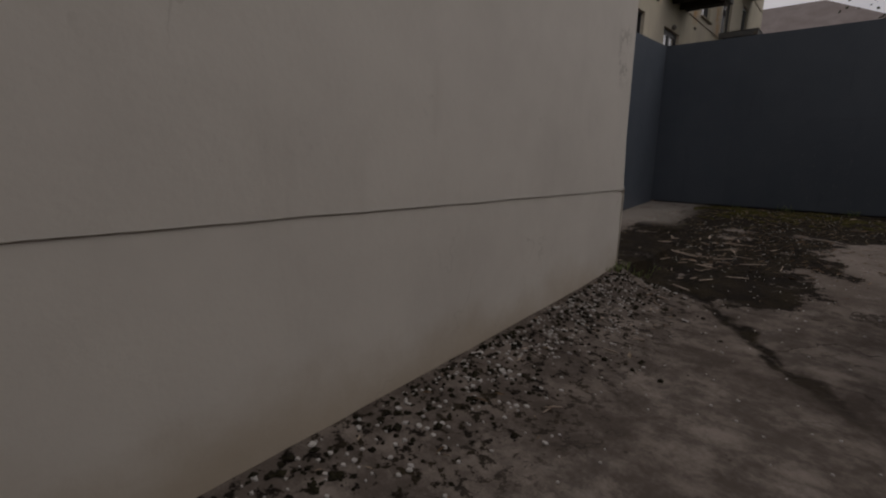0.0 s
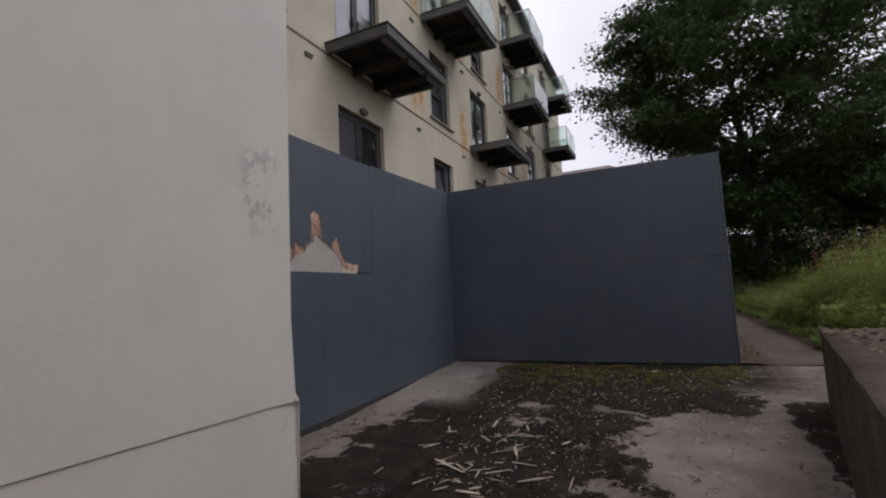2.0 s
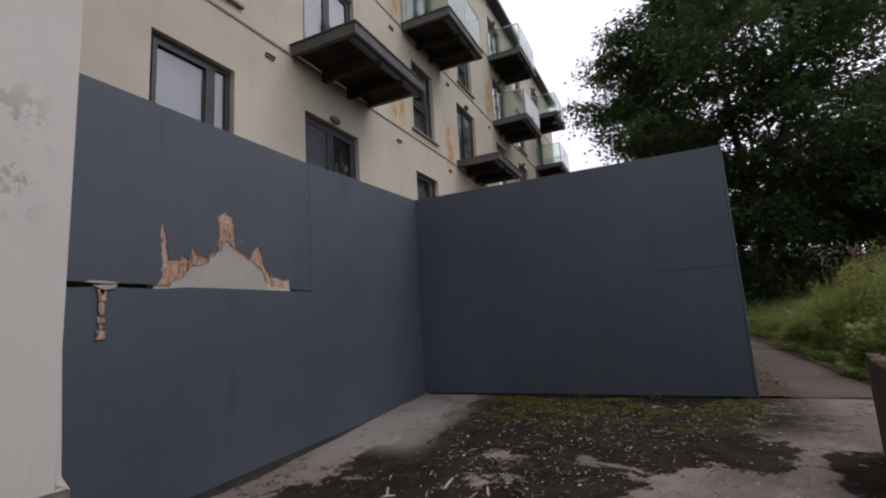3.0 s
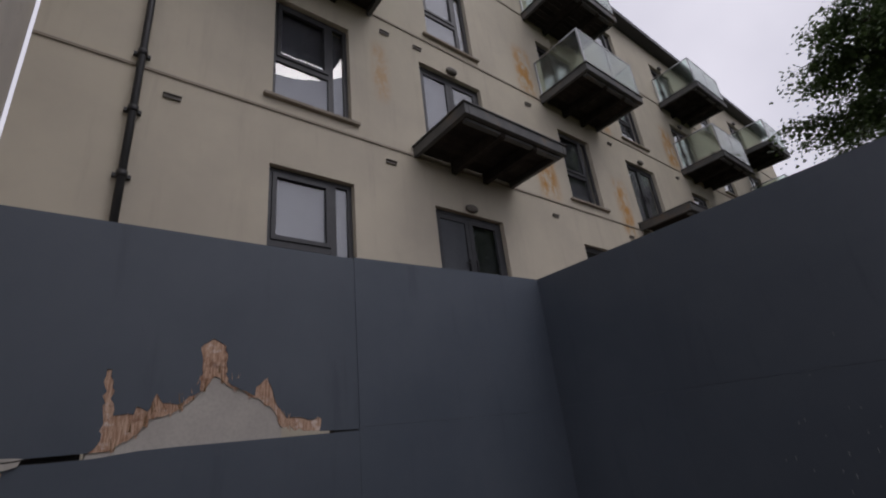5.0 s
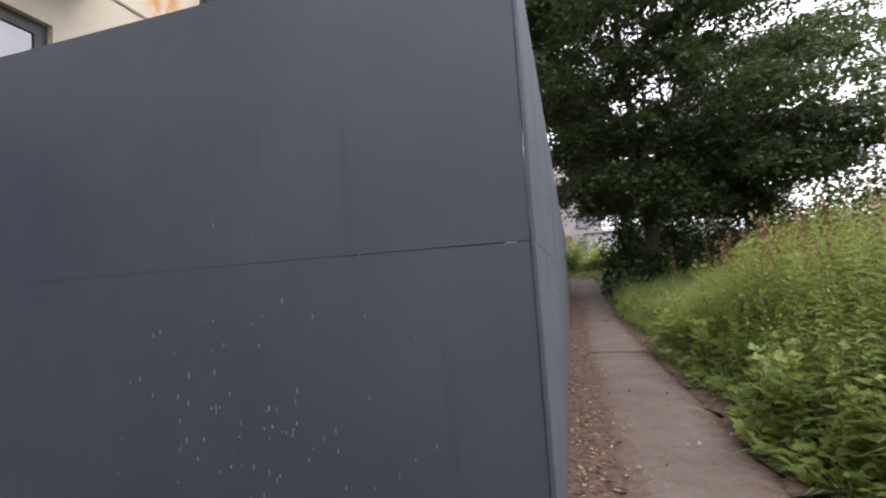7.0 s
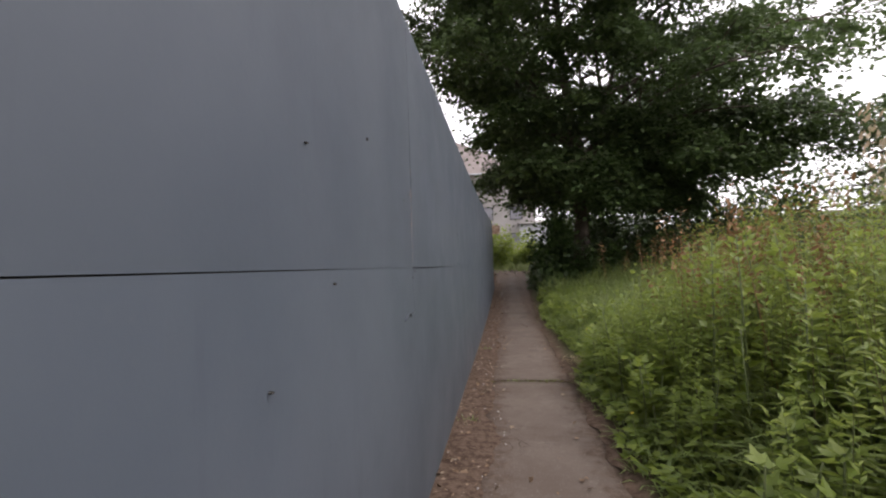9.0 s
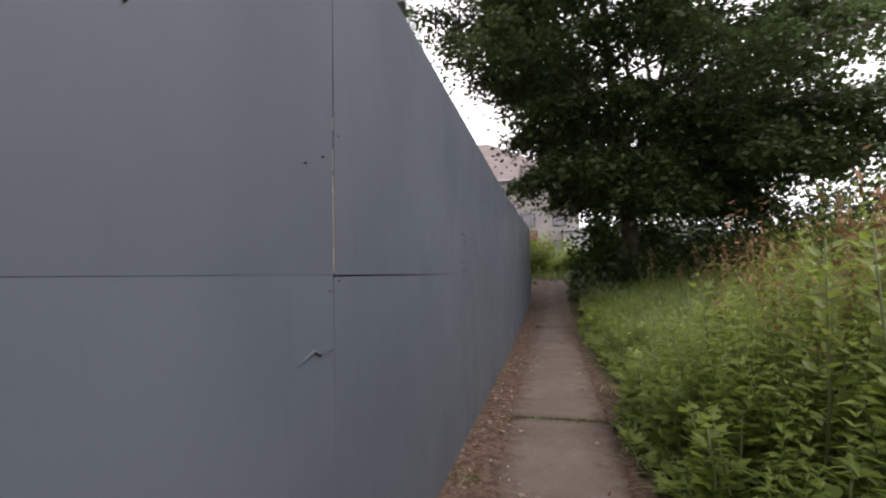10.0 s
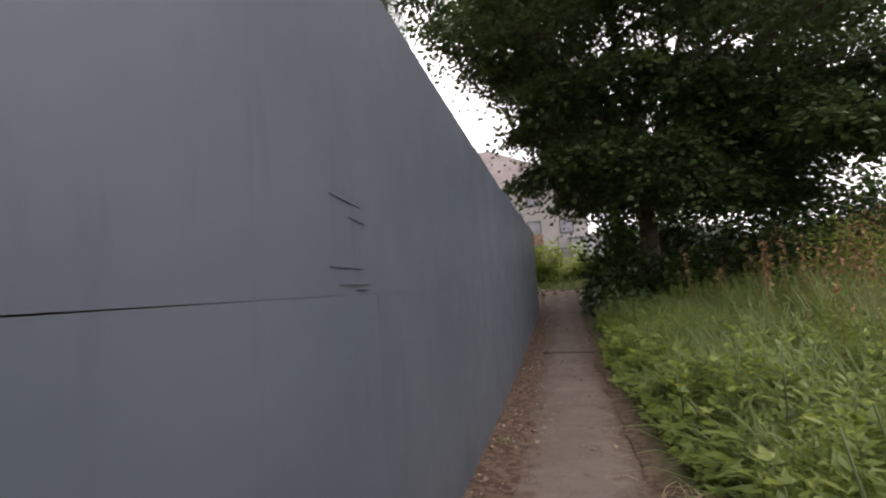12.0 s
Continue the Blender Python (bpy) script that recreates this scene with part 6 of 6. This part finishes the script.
def flat_stone(rng, x, y, r):
    """A thin round flake lying on the yard."""
    n = 8
    a = np.arange(n) * 2 * np.pi / n + rng.uniform(0, 6.28)
    q = r * rng.uniform(0.75, 1.2, n)
    z = yard_height(x, y)
    ring = np.column_stack((x + q * np.cos(a), y + q * np.sin(a) * rng.uniform(0.7, 1.0), np.full(n, z + 0.001)))
    top = np.column_stack((x + 0.7 * q * np.cos(a), y + 0.7 * q * np.sin(a), np.full(n, z + 0.006)))
    faces = [tuple(range(n, 2 * n))] + [(i, (i + 1) % n, n + (i + 1) % n, n + i) for i in range(n)]
    return np.concatenate((ring, top)), faces


MOSS = surface("black_moss", (0.012, 0.010, 0.008), (0.030, 0.026, 0.014), 20, 0.95, 120, 0.9, 0.006)
GREEN_MOSS = surface("green_moss", (0.050, 0.045, 0.014), (0.100, 0.090, 0.024), 14, 0.95, 120, 0.9, 0.008)
PALE_GRIT = surface("pale_grit", (0.52, 0.50, 0.48), (0.36, 0.345, 0.33), 30, 0.8, 120, 0.3, 0.002)


def make_litter():
    rng = np.random.default_rng(61)
    x = np.concatenate((rng.normal(-1.5, 0.8, 1900), rng.uniform(-2.3, -1.7, 60), rng.uniform(-3.4, 0.2, 250)))
    y = np.concatenate((rng.uniform(-3.5, -0.15, 1900), rng.uniform(-8.0, -4.0, 60), rng.uniform(-4.2, -0.1, 250)))
    ok = (x > -3.4) & (x < 0.35)
    x, y = x[ok], y[ok]
    z = np.array([yard_height(a, b) + 0.012 for a, b in zip(x, y)])
    a = rng.uniform(0, 6.28, len(x))
    dirs = np.column_stack((np.cos(a), np.sin(a), rng.normal(0.05, 0.15, len(x))))
    parts = [scatter([(p, q * 0.5, w) for p, q, w in LANCE], LANCE_FACES, np.column_stack((x, y, z)), dirs, rng.uniform(0.014, 0.055, len(x)) * np.where(rng.random(len(x)) < 0.12, 1.9, 1.0), rng.normal(0, 0.5, len(x)), rng)]
    n = 1250
    x, y = np.abs(rng.normal(0.06, 0.15, n)), rng.uniform(0.4, 17, n)
    thick = np.array([noise.noise((0, v * 1.6, 8)) > -0.15 or k % 5 == 0 for k, v in enumerate(y)])
    x, y = x[thick], y[thick]
    n = len(x)
    z = np.array([rise(b) + 0.024 for b in y]) + rng.uniform(-0.004, 0.012, n)
    a = rng.uniform(0, 6.28, n)
    dirs = np.column_stack((np.cos(a), np.sin(a), rng.normal(0.1, 0.2, n)))
    parts.append(scatter(PALM, PALM_FACES, np.column_stack((x + 0.02, y, z)), dirs, rng.uniform(0.012, 0.034, n) * np.where(rng.random(n) < 0.12, 1.9, 1.0), rng.normal(0, 0.5, n), rng))
    n = 90
    x, y = rng.uniform(0.25, 1.05, n), rng.uniform(1.0, 15, n)
    a = rng.uniform(0, 6.28, n)
    dirs = np.column_stack((np.cos(a), np.sin(a), rng.normal(0.1, 0.12, n)))
    parts.append(scatter(PALM, PALM_FACES, np.column_stack((x, y, [rise(b) + 0.024 for b in y])), dirs, rng.uniform(0.02, 0.05, n), rng.normal(0, 0.4, n), rng))
    n = 1500
    x, y = rng.uniform(0.3, 1.7, n), rng.uniform(-4.6, -1.55, n)
    x = np.maximum(x, 0.44 - 0.185 * (-1.48 - y))
    a = rng.uniform(0, 6.28, n)
    dirs = np.column_stack((np.cos(a), np.sin(a), rng.normal(0.1, 0.2, n)))
    parts.append(scatter(LANCE, LANCE_FACES, np.column_stack((x, y, np.full(n, 0.515))), dirs, rng.uniform(0.015, 0.06, n), rng.normal(0, 0.5, n), rng))
    tagged(bulk("leaf_litter", parts, LITTER), "dry brown leaves and bark scraps on the concrete", "litter", kind="stuff")


def make_splinters():
    """Broken strips of plywood dropped near the hole, each lying on the ground."""
    rnd = random.Random(77)
    for i in range(64):
        if i < 52:
            x, y = rnd.gauss(-1.95, 0.3), rnd.gauss(-3.15, 0.42)
        else:
            x, y = rnd.uniform(-2.2, -1.7), rnd.uniform(-6.6, -4.6)
        x = max(-3.2, x)
        big = 0.45 if i >= 52 else 1.6 if i % 7 == 0 else 1.0
        ln, w = rnd.uniform(0.06, 0.20) * big, rnd.uniform(0.006, 0.022) * big
        bm = bmesh.new()
        k = 5
        rows = []
        for j in range(k + 1):
            f = j / k
            ww = w * (0.25 + 0.75 * math.sin(math.pi * (0.12 + 0.76 * f))) * rnd.uniform(0.7, 1.2)
            c = (f - 0.5) * ln
            rows.append([bm.verts.new((c, s * ww * 0.5, zz)) for s, zz in ((-1, 0), (1, 0), (1, 0.005), (-1, 0.005))])
        for a, b in zip(rows, rows[1:]):
            for q in range(4):
                bm.faces.new((a[q], b[q], b[(q + 1) % 4], a[(q + 1) % 4]))
        bm.faces.new(rows[0])
        bm.faces.new(rows[-1][::-1])
        ob = part("wood_splinter", bm, SPLINTER)
        base = -0.17 if (x < -2.3 and -4.4 < y < -2.9) else yard_height(x, y)
        ob.matrix_basis = pose(x, y, base + 0.006, rnd.uniform(-5, 5), rnd.uniform(-6, 6), rnd.uniform(0, 360))
        tagged(ob, "pale broken strip of plywood lying on the concrete", "wood scrap", "broken ply scraps in the yard")


def make_rubble():
    rng = np.random.default_rng(81)
    for i in range(66):
        if i < 38:
            x, y = rng.uniform(0.75, 1.8), rng.uniform(-4.0, -1.6)
            x = max(x, 0.5 - 0.185 * (-1.48 - y))
            z, r = 0.51, rng.uniform(0.012, 0.035)
        else:
            x, y = rng.uniform(-0.4, 1.6), rng.uniform(22.5, 25.0)
            z, r = rise(y), rng.uniform(0.06, 0.16)
        v, fs = stone_mesh(rng, np.zeros(3), r)
        ob = mesh_part("rubble_stone", v.tolist(), fs, RUBBLE)
        ob.location = (x, y, z + r * 0.25)
        tagged(ob, "broken lump of concrete rubble" if i >= 38 else "crumb of concrete on the low wall", "rubble", "rubble at the end of the path" if i >= 38 else "crumbs on the low wall")


def make_wall_tufts():
    rng = np.random.default_rng(91)
    spots = ((-2.3, -4.5, 40, 0.07), (-2.22, -4.3, 36, 0.06), (-2.24, -3.8, 30, 0.04), (0.5, 5.18, 30, 0.03), (0.85, 5.18, 24, 0.03), (-1.6, -0.06, 24, 0.10), (-0.9, -0.06, 20, 0.08), (-2.2, -0.08, 14, 0.06), (0.12, 3.9, 26, 0.05), (0.10, 7.0, 26, 0.06))
    for x, y, n, h in spots:
        base = np.column_stack((rng.normal(x, 0.05, n), rng.normal(y, 0.07 if y < -1 else 0.025, n), np.full(n, yard_height(x, y) if y < 0 else rise(y) + 0.01)))
        tagged(bulk("weed_tuft", [blade_parts(base, h * rng.uniform(0.5, 1.5, n), np.full(n, 0.003), rng.uniform(0.3, 1.0, n), rng)], GRASS), "small green tuft of grass in a joint of the concrete", "weeds", "tufts in the joints", "stuff")


def make_chips():
    """Pale paint chips and drips low on the board that crosses the yard."""
    rnd = random.Random(15)
    bm = bmesh.new()
    for i in range(90):
        x = min(-0.25, rnd.gauss(-1.2, 0.35))
        z = max(0.1, min(1.4, rnd.gauss(0.62, 0.30)))
        w, h = rnd.uniform(0.0015, 0.004), rnd.uniform(0.004, 0.028)
        box(bm, x, x + w, -0.0105, -0.004, z, z + h)
    return bm


make_gravel()
make_litter()
make_splinters()
make_rubble()
make_wall_tufts()
long_side = [o for o in scene.objects if o.name.startswith("hoarding") and "beside the footpath" in o.get("label", "")][0]
cross_side = [o for o in scene.objects if o.name.startswith("hoarding") and "across" in o.get("label", "")][0]
for part_name, mesh, material in scratches():
    part(part_name, mesh, material, long_side)
tagged(part("paint_chip", make_chips(), PAINT_CHIP, cross_side, "pale flecks and drips on the paint"), kind="stuff")
